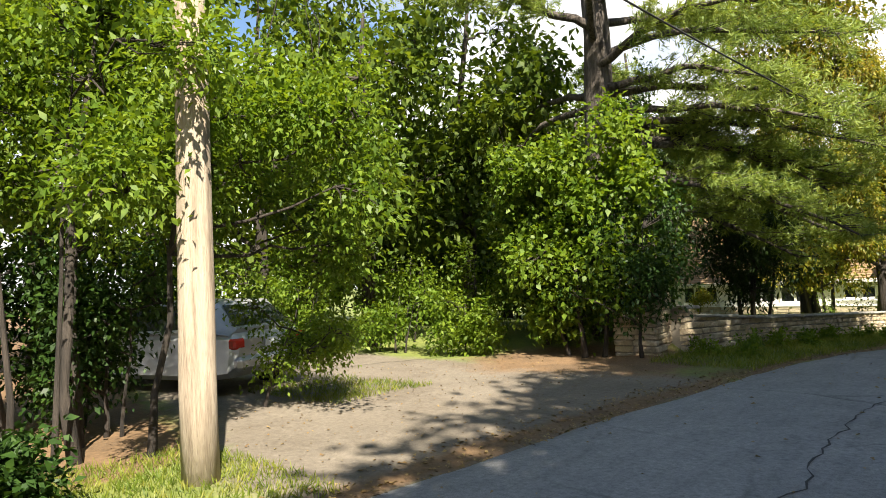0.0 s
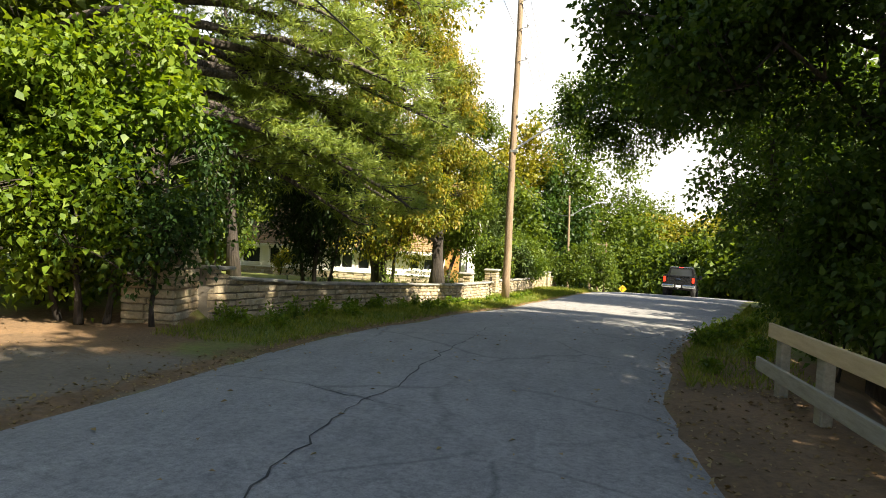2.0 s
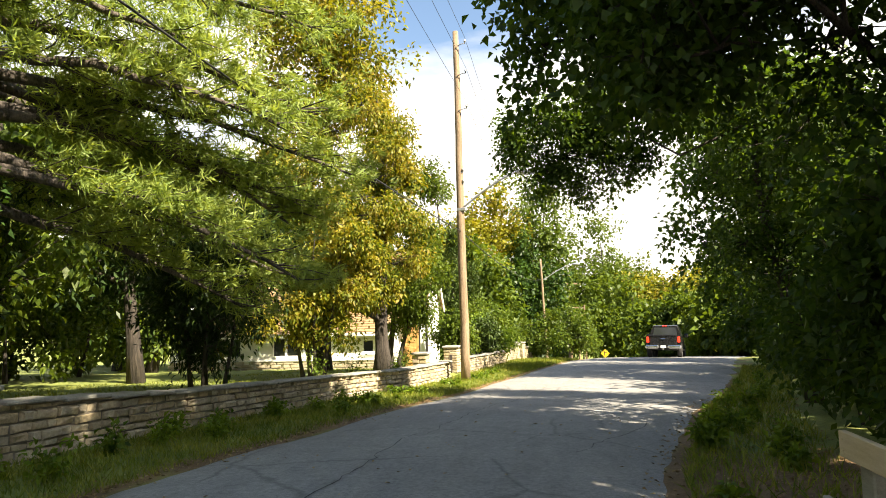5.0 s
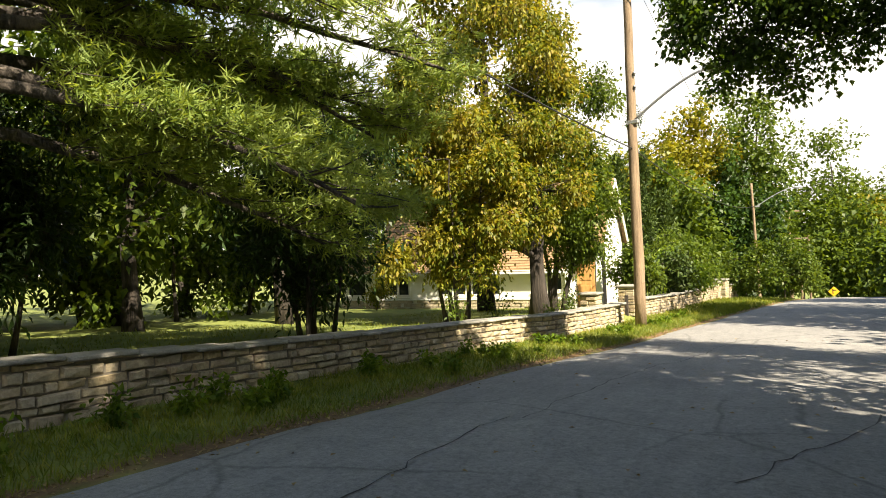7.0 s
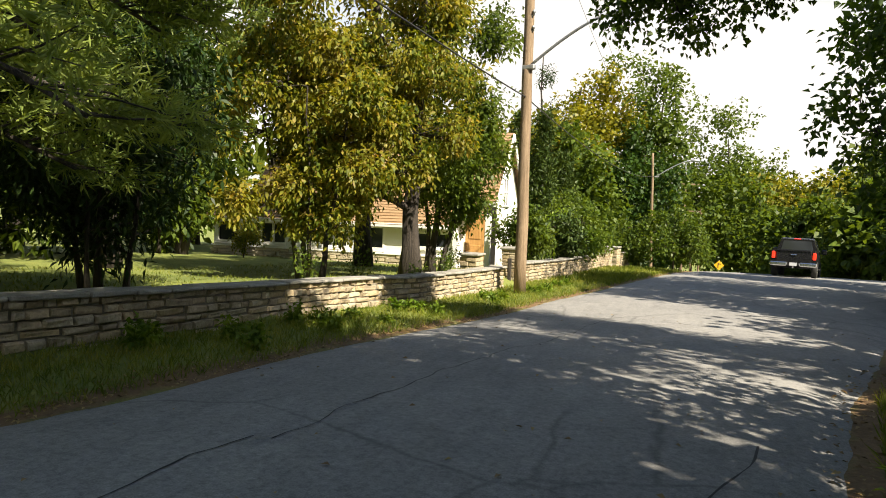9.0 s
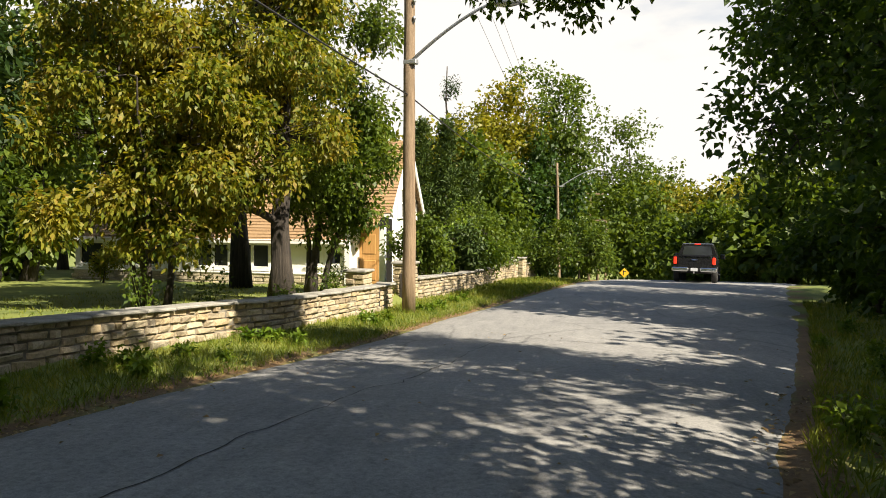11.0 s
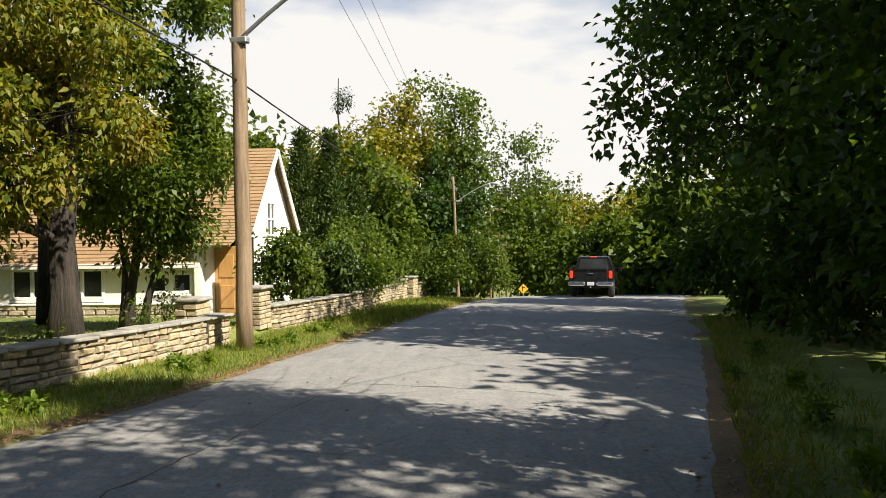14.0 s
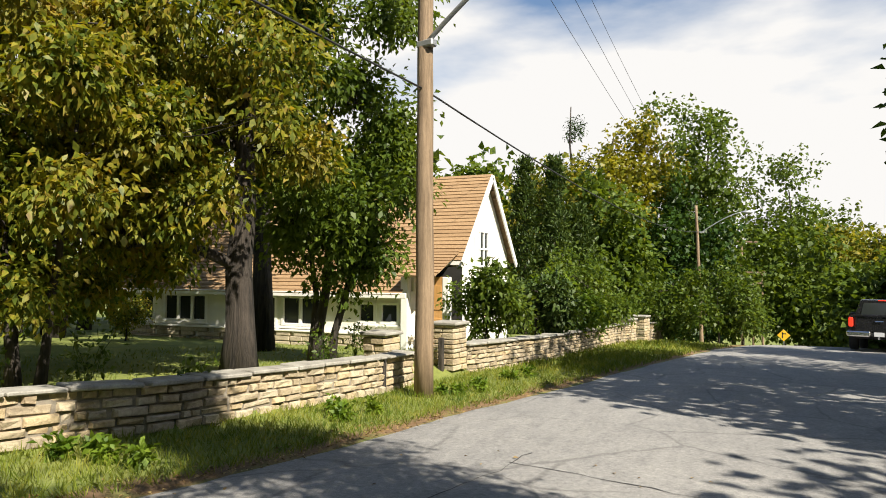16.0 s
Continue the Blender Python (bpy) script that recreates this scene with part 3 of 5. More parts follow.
def utility_pole(label, x, y, height, r, lean=(0.0, 0.0), wood="pole"):
    root = tagged(empty("utility_pole", x, y, float(ground_z(x, y)) - 0.05), label, "utility pole")
    s = np.linspace(0, 1, 14)
    rng = np.random.default_rng(int(abs(x * 100)))
    path = np.stack([lean[0] * s, lean[1] * s, height * s], 1)
    path[1:, :2] += rng.normal(0, 0.008, (13, 2))
    Build().tube(path, r * (1 - 0.38 * s), 18).make("shaft", M[wood], root, flat=False)
    return root


def lamp_arm(root, z, reach, rise, ang=0.0, r=0.035):
    """A street lamp's curved bracket with its flat head."""
    s = np.linspace(0, 1, 12)
    d = np.array((math.cos(ang), math.sin(ang), 0.0))
    path = d * (reach * s)[:, None]
    path[:, 2] = z + rise * (1 - (1 - s) ** 1.4)
    Build().tube(path, np.linspace(r * 1.2, r, 12), 8).make("bracket", M["steel"], root, flat=False)
    end = path[-1]
    t = np.linspace(0, 1, 9)
    p = end + d * (0.75 * t - 0.08)[:, None] - np.array((0, 0, 1.0)) * (0.04 * t)[:, None]
    Build().tube(p, 0.02 + 0.10 * np.sin(np.pi * np.clip(t, 0.03, 0.97)) ** 0.7, 8).make("lamp_head", M["steel"], root, flat=False)
    b = Build()
    b.box((0.02, 0, z), (0.34, 0.16, 0.12), ang, 0.02)
    b.make("clamp", M["steel"], root)


def insulators(root, zs, d=(1, 0), out=0.30):
    """Wire brackets with a post insulator each."""
    for z in zs:
        b = Build()
        e = np.array((d[0] * out, d[1] * out, z + 0.05))
        b.tube([(0, 0, z), e * (0.6, 0.6, 1), e], (0.018, 0.016, 0.014), 6)
        b.tube([e, e + (0, 0, 0.06), e + (0, 0, 0.07), e + (0, 0, 0.14)], (0.025, 0.025, 0.045, 0.03), 8)
        b.make("insulator_bracket", M["steel"], root, flat=False)


def cable(label, a, b, sag, r=0.012):
    a, b = np.array(a, float), np.array(b, float)
    s = np.linspace(0, 1, 24)
    p = a + (b - a) * s[:, None]
    p[:, 2] -= sag * 4 * s * (1 - s)
    ob = Build().tube(p, np.full(24, r), 5).make("overhead_cable", M["wire"], flat=False)
    return tagged(ob, label, "cable", "overhead cables")


POLE_A, POLE_B, POLE_C = (-5.27, 2.33), (-1.82, 29.1), (1.39, 69.8)
pole_a = utility_pole("weathered brown wooden utility pole beside the drive", *POLE_A, 10.5, 0.155, (0.1, 0.05), "pole_pale")
pole_b = utility_pole("tall weathered wooden utility pole with a street lamp bracket", *POLE_B, 12.6, 0.165, (-0.05, 0.15))
lamp_arm(pole_b, 6.02, 2.1, 1.15, radians(-12))
insulators(pole_b, (9.6, 10.9, 12.0), (1, -0.2))
insulators(pole_b, (6.9, 7.3), (0.5, -0.1), 0.2)
pole_c = utility_pole("distant grey wooden utility pole with a street lamp", *POLE_C, 5.95 - float(ground_z(*POLE_C)), 0.15, (-0.35, 0))
lamp_arm(pole_c, 4.0 - float(ground_z(*POLE_C)), 2.7, 1.4, radians(4))
gzb = float(ground_z(*POLE_B))
gzc = -4.0                                   # wires meet the far pole at heights above this
cable("black cable slung between the wooden poles", (-5.2, 2.4, 6.3), (-1.85, 29.1, gzb + 5.2), 0.35, 0.018)
cable("black cable slung between the wooden poles", (-1.85, 29.1, gzb + 5.2), (1.2, 69.8, gzc + 8.0), 0.7, 0.018)
for h, hc in ((9.65, 8.8), (10.95, 9.4), (12.05, 10.0)):
    cable("thin wire strung between the pole tops", (-5.0, -25, h + 0.6), (-1.52, 29.1, gzb + h + 0.2), 0.5, 0.007)
    cable("thin wire strung between the pole tops", (-1.52, 29.1, gzb + h + 0.2), (1.2, 69.8, gzc + hc), 0.6, 0.007)


def transformer_stand(x, y):
    z = -6.0
    root = tagged(empty("power_pole", x, y, z), "grey timber utility frame with cross arms among trees", "utility pole")
    b = Build()
    b.tube([(0, 0, -3), (0, 0, 10.6)], (0.15, 0.11), 8)
    b.make("shaft", M["pole"], root)
    c = Build()
    c.tube([(0.95, 0, -3), (0.95, 0, 6.2)], (0.11, 0.1), 8)
    c.tube([(1.75, 0, -3), (1.75, 0, 7.4)], (0.12, 0.1), 8)
    c.make("leg", M["pole"], root)
    for zz, a0, a1 in ((7.1, -0.4, 2.0), (6.1, 0.1, 1.9), (3.9, 0.0, 1.8), (10.0, -1.1, 1.4)):
        d = Build()
        d.box(((a0 + a1) / 2, 0, zz), (a1 - a0, 0.14, 0.16), 0, 0.01)
        d.make("cross_arm", M["pole"], root)


transformer_stand(4.4, 88)

# ---- guard rail ----


def guard_rail():
    root = tagged(empty("guard_rail", 2.62, 10.5, 0), "two-board wooden guard rail, one board new and pale", "guard rail")
    line = [(0.0, 0.0), (-0.09, -3.3), (0.08, -6.6), (0.45, -9.8), (0.8, -13.0)]
    for name, top, h, shift in (("top_rail", 0.82, 0.16, 0.0), ("low_rail", 0.42, 0.15, -0.09)):
        for i in range(4):
            (x0, y0), (x1, y1) = line[i], line[i + 1]
            if name == "low_rail" and i == 0:
                x0, y0 = x0 - 0.02, y0 + 0.02
            n = np.array((x1 - x0, y1 - y0))
            ln = np.hypot(*n)
            z0, z1 = float(road_z(10.5 + y0)), float(road_z(10.5 + y1))
            tilt = math.atan2(z1 - z0, ln)
            ang = math.atan2(n[1], n[0])
            m = pose((x0 + x1) / 2 + shift, (y0 + y1) / 2, (z0 + z1) / 2 + top - h / 2, 0, -math.degrees(tilt), math.degrees(ang))
            b = Build()
            b.box((0, 0, 0), (ln - 0.006, 0.045, h), 0, 0.006, m)
            for e in (-ln / 2 + 0.06, ln / 2 - 0.06):
                for dz in (-0.035, 0.035):
                    b.box((0, 0, 0), (0.018, 0.056, 0.018), 0, 0.004, m @ pose(e, 0, dz))
            b.make(name, M["board_new"] if (i == 0 and name == "top_rail") else M["board_old"], root)
    for x, y, w in ((0.10, -0.18, 0.2), (0.065, -1.47, 0.22), (0.02, -3.3, 0.24), (0.10, -5.0, 0.22), (0.18, -6.6, 0.24), (0.36, -8.2, 0.22), (0.55, -9.8, 0.24), (0.90, -12.8, 0.24)):
        z = float(ground_z(2.62 + x, 10.5 + y))
        b = Build()
        top = float(road_z(10.5 + y)) + 0.74
        b.box((x, y, (z - 0.15 + top) / 2), (0.11, w * 0.75, top - z + 0.15), 0.05, 0.012)
        b.make("post", M["board_old"], root)


guard_rail()

# ---- trees and shrubs ----


def G_(x, y):
    return float(ground_z(x, y))


def locust():
    stems = [(0.0, 0.0, -0.2, 0.3, 5.5, 0.06), (-0.6, 0.2, -0.5, 0.3, 5.0, 0.055), (0.5, 0.5, 0.3, 0.5, 4.8, 0.04), (-1.1, -0.3, -0.6, -0.2, 5.2, 0.06), (0.2, -0.9, 0.2, -0.5, 4.5, 0.04), (-0.3, -0.5, 0, -0.2, 5, 0.035), (0.3, -0.3, 0.2, 0.0, 4.0, 0.03)]
    crown = [(-0.2, 0.3, 3.4, 2.2, 2.6, 1.8), (1.0, 1.7, 3.0, 1.7, 1.5, 1.6), (-0.6, 0, 5.4, 2.4, 2.6, 1.8), (1.4, 0.5, 3.2, 1.2, 1.1, 1.3), (-0.8, -1.2, 4.6, 1.6, 1.8, 2.0), (0.1, 2.6, 3.6, 1.6, 1.4, 2.2), (2.15, -0.35, 3.0, 0.55, 0.6, 0.95), (2.3, 0.9, 2.7, 0.8, 0.7, 0.9), (1.7, -0.9, 4.6, 0.9, 0.9, 0.9), (1.0, 3.0, 2.3, 1.1, 0.9, 0.8)]
    tree("locust_tree", "leafy young locust tree with fine green leaves", -7.1, 2.0, crown, stems, M["leaf_bright"], M["bark_dark"], 11,
         clusters=720, per=66, spread=0.24, size=0.085, limbs=70, droop=0.2, slim=0.48, pad=(0.2, 0.36, 0.5, 9))
    for k, (x, y, r, h) in enumerate(((-8.6, 1.4, 1.1, 2.6), (-8.0, 2.6, 1.0, 2.4), (-8.5, 0.4, 1.3, 3.0), (-7.6, -0.8, 0.9, 1.8), (-9.2, 2.6, 1.0, 2.2), (-9.6, 0.9, 1.2, 2.8), (-5.35, 0.75, 0.35, 0.42))):
        tree("shrub", "dark dense shrub under the locust tree", x, y, [(0, 0, h * 0.55, r, r, h * 0.45)], [(0, 0, 0.1, 0.1, h * 0.8, 0.03), (0.2, 0.1, 0.3, 0.1, h * 0.7, 0.025)],
             M["leaf_dark"], M["bark_dark"], 400 + k, clusters=90, per=60, spread=0.22, size=0.085, limbs=14, group="shrubs under the locust", category="shrub")


locust()
# spray that hangs in front of the parked car
tree("shrub", "low leafy green shrub beside the drive", -7.9, 4.6, [(0.3, 0.5, 0.8, 0.9, 0.9, 0.5), (0.7, 0.9, 0.65, 0.9, 0.7, 0.35), (-0.2, 0.2, 1.3, 0.7, 0.7, 0.5)], [(0, 0, 0.3, 0.4, 1.2, 0.03)], M["leaf_bright"], M["bark_dark"], 12,
     clusters=64, per=50, spread=0.16, size=0.075, limbs=8, category="shrub")

# tall wood behind the drive
for i, (x, y, h, r) in enumerate(((-15.5, 9.5, 11, 3.6), (-13.0, 15.0, 12, 3.2), (-19.5, 14.0, 13, 4.2), (-17, 4.5, 11, 3.8), (-17.5, -2.0, 11, 4.0), (-22, 9, 13, 4.5), (-12.5, 20.5, 9, 2.8), (-13.2, 11.2, 10, 3.0), (-14.2, -1.2, 10, 3.2), (-14.6, 2.2, 10.5, 3.0), (-12.6, -4.0, 9.5, 3.0), (-24, 17, 12, 4.4), (-23.5, 23, 12, 4.4), (-22, 31, 12, 4.4), (-21, 38, 12, 4.2), (-27, 12, 13, 4.6), (-10.6, 15.2, 8.5, 2.2), (-20, 26, 12, 4.4), (-16, 33, 11, 3.8), (-15.5, 22.5, 9, 3.2), (-18, 19, 9, 3.4))):
    tree("wood_tree", "tall dense green tree behind the drive", x, y,
         [(0, 0, h * 0.68, r, r, h * 0.34), (0.8, -0.8, h * 0.36, r * 0.9, r * 0.9, h * 0.26)],
         [(0, 0, 0.3, 0.2, h * 0.85, 0.2)], M["leaf_green"], M["bark_dark"], 30 + i, clusters=150 if x > -18 else 110, per=28 if x > -18 else 18, spread=0.42, size=0.28 if x > -18 else 0.42, limbs=16, group="wood behind the drive")
for i, (x, y, s) in enumerate(((-11.3, 10.2, 1.0), (-9.5, 10.6, 0.85), (-13.5, 9.0, 1.2), (-15.5, 6.8, 1.3), (-12.6, 11.8, 1.7), (-10.6, 12.2, 1.5), (-16.5, 9.2, 2.0), (-14.6, 11.0, 2.0))):
    tree("shrub", "bright green leafy shrub at the edge of the drive", x, y, [(0, 0, 0.9 * s, 1.0 * s, 0.9 * s, 0.95 * s)],
         [(0, 0, 0.1, 0.1, 1.3 * s, 0.03), (0.2, 0.1, 0.3, 0.1, 1.1 * s, 0.025)], M["leaf_bright"], M["bark_dark"], 50 + i, clusters=60, per=42, spread=0.2, size=0.11, limbs=12,
         group="shrubs by the drive", category="shrub")


def needle_tufts(name, centres, dirs, per, length, mat, parent, rng, width=0.009):
    n = len(centres) * per
    c = np.repeat(centres, per, 0) + rng.normal(0, 0.03, (n, 3))
    d = unit(np.repeat(dirs, per, 0) * 0.7 + rng.normal(0, 0.55, (n, 3)))
    nm = unit(rng.normal(0, 1, (n, 3)))
    l = length * rng.uniform(0.7, 1.2, n)
    return blades(name, c, d, nm, l, np.full(n, width), mat, parent, fold=0.1)


def pine():
    """The big white pine: a thick trunk, long bare limbs and soft plumes of needles."""
    x, y = -7.35, 13.15
    rng = np.random.default_rng(21)
    root = tagged(empty("white_pine", x, y, G_(x, y)), "large old white pine with long limbs and soft needles", "tree")
    wood = Build()
    s = np.linspace(0, 1, 12)
    path = np.stack([0.1 * s, 0.15 * s, -0.1 + 12.6 * s], 1)
    path[1:, :2] += np.cumsum(rng.normal(0, 0.03, (11, 2)), 0)
    wood.tube(path, 0.44 * (1 - 0.72 * s) + 0.03, 16)
    limbs = [  # height on the trunk, direction in degrees, reach, rise at the tip, needles from this share of the limb on
        (5.4, 150, 5.0, -0.3, 0.75), (5.2, 165, 4.6, -1.6, 0.7), (5.7, 120, 5.0, 1.0, 0.6), (4.9, 60, 4.8, -1.3, 0.35), (5.5, 20, 3.6, -0.4, 0.3), (6.2, 45, 5.6, 0.3, 0.4),
        (6.0, -20, 4.0, 0.2, 0.3), (6.6, -60, 3.8, 0.6, 0.35), (4.6, 80, 5.5, -1.0, 0.35), (7.0, 70, 6.0, 0.5, 0.3), (7.4, 10, 4.4, 0.8, 0.25), (7.8, 200, 4.0, 0.9, 0.3),
        (8.2, -30, 4.4, 1.0, 0.2), (8.6, 90, 5.2, 1.0, 0.2), (9.2, 150, 4.4, 1.0, 0.2), (9.8, 30, 4.0, 0.8, 0.15), (10.4, -90, 3.6, 0.8, 0.15), (11.0, 100, 3.2, 0.8, 0.1), (11.6, 0, 2.6, 0.7, 0.1),
        (11.8, 200, 2.6, 0.7, 0.1), (6.9, 250, 4.2, 0.4, 0.3), (3.6, 95, 4.6, -0.9, 0.4), (3.9, 70, 6.0, -1.4, 0.4), (4.3, 55, 5.8, -1.6, 0.35), (5.0, 88, 6.6, -0.8, 0.35), (4.6, 42, 6.3, -1.1, 0.3),
        (4.9, 25, 5.0, -0.9, 0.35), (3.8, 47, 6.2, -1.4, 0.3), (3.5, 35, 5.0, -1.2, 0.4), (5.3, 36, 6.0, -0.6, 0.35), (4.2, 52, 6.4, -0.7, 0.3), (3.1, 55, 5.0, -1.3, 0.35)]
    tips, dirs = [], []
    for h, a, reach, rise, bare in limbs:
        d = np.array((math.cos(radians(a)), math.sin(radians(a)), 0))
        k = np.linspace(0, 1, 9)
        p = np.array((0, 0, h)) + d * (reach * k)[:, None]
        p[:, 2] += rise * k + 0.35 * np.sin(k * np.pi)
        p[1:] += np.cumsum(rng.normal(0, 0.07, (8, 3)), 0)
        wood.tube(p, 0.10 * (1 - 0.85 * k) + 0.006, 6, cap=False)
        for _ in range(int(14 + reach * 5.5)):
            u = rng.uniform(bare * 0.8, 1.0)
            q = p[int(u * 8)] + (p[min(int(u * 8) + 1, 8)] - p[int(u * 8)]) * (u * 8 % 1)
            side = unit(d * 0.7 + np.array((-d[1], d[0], 0)) * rng.choice((-1, 1)) * rng.uniform(0.2, 1.1) + (0, 0, rng.uniform(-0.25, 0.3)))
            ln = rng.uniform(0.45, 1.2)
            e = q + side * ln
            wood.tube(bend(rng, q, e, 3), (0.016, 0.011, 0.005), 3, cap=False)
            for _ in range(int(4 + ln * 7)):
                w = rng.uniform(0.25, 1.05)
                tips.append(q + side * ln * w + rng.normal(0, 0.12, 3) * (1, 1, 0.7))
                dirs.append(unit(side + rng.normal(0, 0.6, 3) + (0, 0, 0.1)))
    wood.make("trunk", M["bark_pine"], root, flat=False)
    needle_tufts("needles", np.array(tips), np.array(dirs), 11, 0.19, M["needle"], root, rng, 0.024)


pine()
# climber-clad shrubs round the pine's foot
tree("maple_shrub", "dense light green maple shrub round the pine", -6.9, 11.2, [(0, 0, 1.9, 1.7, 1.5, 1.7), (-0.7, -0.2, 3.1, 1.3, 1.2, 1.4), (0.9, 0.3, 2.6, 1.2, 1.0, 1.6), (0.3, 0.4, 4.0, 1.1, 1.0, 1.0)],
     [(0, 0, -0.3, 0, 3.4, 0.06), (0.3, 0.2, 0.6, 0.1, 3.2, 0.05), (-0.4, 0.1, -0.9, 0, 3.0, 0.05)], M["leaf_bright"], M["bark_dark"], 60,
     clusters=280, per=46, spread=0.24, size=0.13, limbs=30, slim=0.75)
tree("maple_shrub", "dense green maple shrub round the pine", -8.3, 12.0, [(0, 0, 2.3, 1.6, 1.3, 2.0)],
     [(0, 0, -0.2, 0, 3.4, 0.06), (0.3, 0.2, 0.3, 0.1, 3.2, 0.05)], M["leaf_green"], M["bark_dark"], 61,
     clusters=130, per=50, spread=0.26, size=0.13, limbs=20, slim=0.75)
tree("shrub", "dark leafy undergrowth round the wall's end", -5.75, 11.3, [(0, 0, 1.0, 0.8, 0.9, 1.0), (0.1, 0.9, 2.2, 0.9, 1.0, 1.3), (-0.5, 0, 1.6, 0.9, 0.8, 1.2)], [(0, 0, 0.1, 0.1, 2.4, 0.04)], M["leaf_dark"], M["bark_dark"], 62,
     clusters=140, per=44, spread=0.22, size=0.10, limbs=16, category="shrub")
# dark firs over the wall
for i, (x, y, h, r) in enumerate(((-6.3, 19.4, 5.2, 2.0), (-9.6, 15.4, 5.4, 1.9))):
    root = tree("yew_shrub", "dark bushy evergreen with many stems behind the wall", x, y,
                [(0, 0, h * 0.55, r, r, h * 0.42), (0.3, -0.3, h * 0.3, r * 1.0, r * 1.0, h * 0.22)],
                [(0, 0, 0.2, 0.1, h * 0.85, 0.06), (0.3, 0.2, 0.6, 0.2, h * 0.75, 0.045), (-0.3, 0, -0.7, 0, h * 0.75, 0.05), (0.1, -0.3, 0.1, -0.6, h * 0.7, 0.04)],
                M["needle_dark"], M["bark_dark"], 70 + i, clusters=300, per=44, spread=0.26, size=0.17, limbs=36, slim=0.3)
# dark shrubs that close the lawn
for i in range(12):
    x, y, h = -16.2 - 1.3 * (i % 2), 15.0 + 1.7 * i, 5.4 + (i * 5 % 4) * 0.5
    tree("lawn_shrub", "tall dark leafy shrub at the lawn's far edge", x, y, [(0, 0, h * 0.5, 1.9, 1.8, h * 0.52), (0.3, 0, h * 0.24, 2.0, 1.9, h * 0.26)], [(0, 0, 0.2, 0.1, h * 0.8, 0.07)],
         M["leaf_green"], M["bark_dark"], 740 + i, clusters=85, per=26, spread=0.34, size=0.28, limbs=12, group="shrubs round the lawn", category="shrub")
# golden trees and the green one behind the wall
tree("golden_tree", "golden green elm with drooping leaves behind the wall", -4.4, 27.6, [(-0.5, -0.3, 4.6, 2.9, 2.7, 2.6), (-1.0, -1.8, 3.0, 2.4, 2.0, 1.7), (-0.3, 0.2, 7.8, 2.6, 2.6, 2.6), (-2.0, -1.4, 1.9, 1.5, 1.4, 1.0), (-2.6, -0.4, 5.2, 2.4, 2.2, 3.0), (0.2, -0.4, 2.8, 1.5, 1.4, 1.2), (-1.5, -0.8, 2.1, 2.1, 1.3, 0.9), (-1.3, -2.6, 1.75, 1.5, 1.1, 0.7), (-0.2, -3.4, 2.6, 1.2, 1.2, 1.0)],
     [(0, 0, 0.1, 0.2, 6.6, 0.25)], M["leaf_gold"], M["bark_dark"], 80, clusters=960, per=52, spread=0.26, size=0.145, limbs=80, droop=0.8, slim=0.48, pad=(0.16, 0.30, 0.45, 12))
tree("green_tree", "dense green tree with several dark stems behind the wall", -4.75, 30.3, [(0.4, -0.2, 3.8, 2.1, 2.0, 2.8), (0.6, 0.1, 6.9, 2.1, 2.0, 2.2), (0.3, -0.4, 1.8, 1.3, 1.1, 1.0), (0.5, -0.1, 2.7, 1.6, 1.5, 1.3)],
     [(0, 0, 0.3, 0.2, 5.6, 0.12), (0.25, 0.1, 0.9, 0.3, 5.0, 0.09), (-0.2, 0.1, -0.6, 0.1, 5.0, 0.08)], M["leaf_green"], M["bark_dark"], 81, clusters=520, per=50, spread=0.27, size=0.14, limbs=50, droop=0.5, pad=(0.2, 0.34, 0.5, 11))
tree("golden_tree", "golden leafed shrub tree with thin stems", -5.9, 24.9, [(0, 0, 3.4, 2.4, 2.1, 2.0), (-0.6, 0.4, 5.8, 2.5, 2.2, 2.2), (0.3, -0.3, 2.0, 1.5, 1.3, 0.9), (-0.2, -0.8, 1.5, 1.7, 1.1, 0.75)],
     [(0, 0, -0.5, 0.1, 4.6, 0.07), (0.3, 0.1, 0.8, 0.2, 4.4, 0.07), (-0.3, 0.2, -1.1, 0.2, 4.0, 0.06), (0.15, -0.2, 0.3, -0.8, 4.2, 0.06)], M["leaf_gold"], M["bark_dark"], 82,
     clusters=380, per=54, spread=0.26, size=0.14, limbs=46, droop=0.8, slim=0.48, pad=(0.18, 0.32, 0.45, 11))
tree("tall_tree", "tall green and yellow tree in the garden", -8.2, 33.0, [(0, 0, 13.0, 3.9, 3.6, 5.2), (-0.5, -0.5, 6.5, 3.2, 2.6, 3.4)], [(0, 0, 0.2, 0.2, 15, 0.26)], M["leaf_gold"], M["bark_dark"], 83,
     clusters=380, per=42, spread=0.42, size=0.24, limbs=40)
tree("tall_tree", "tall dark green spruce in the garden", -11.5, 25.0, [(0, 0, 4.5, 2.6, 2.6, 3.4), (0, 0, 8.6, 1.6, 1.6, 3.0)], [(0, 0, 0.1, 0.1, 11, 0.2)], M["needle_dark"], M["bark_dark"], 84,
     clusters=230, per=40, spread=0.4, size=0.26, limbs=30, slim=0.35)
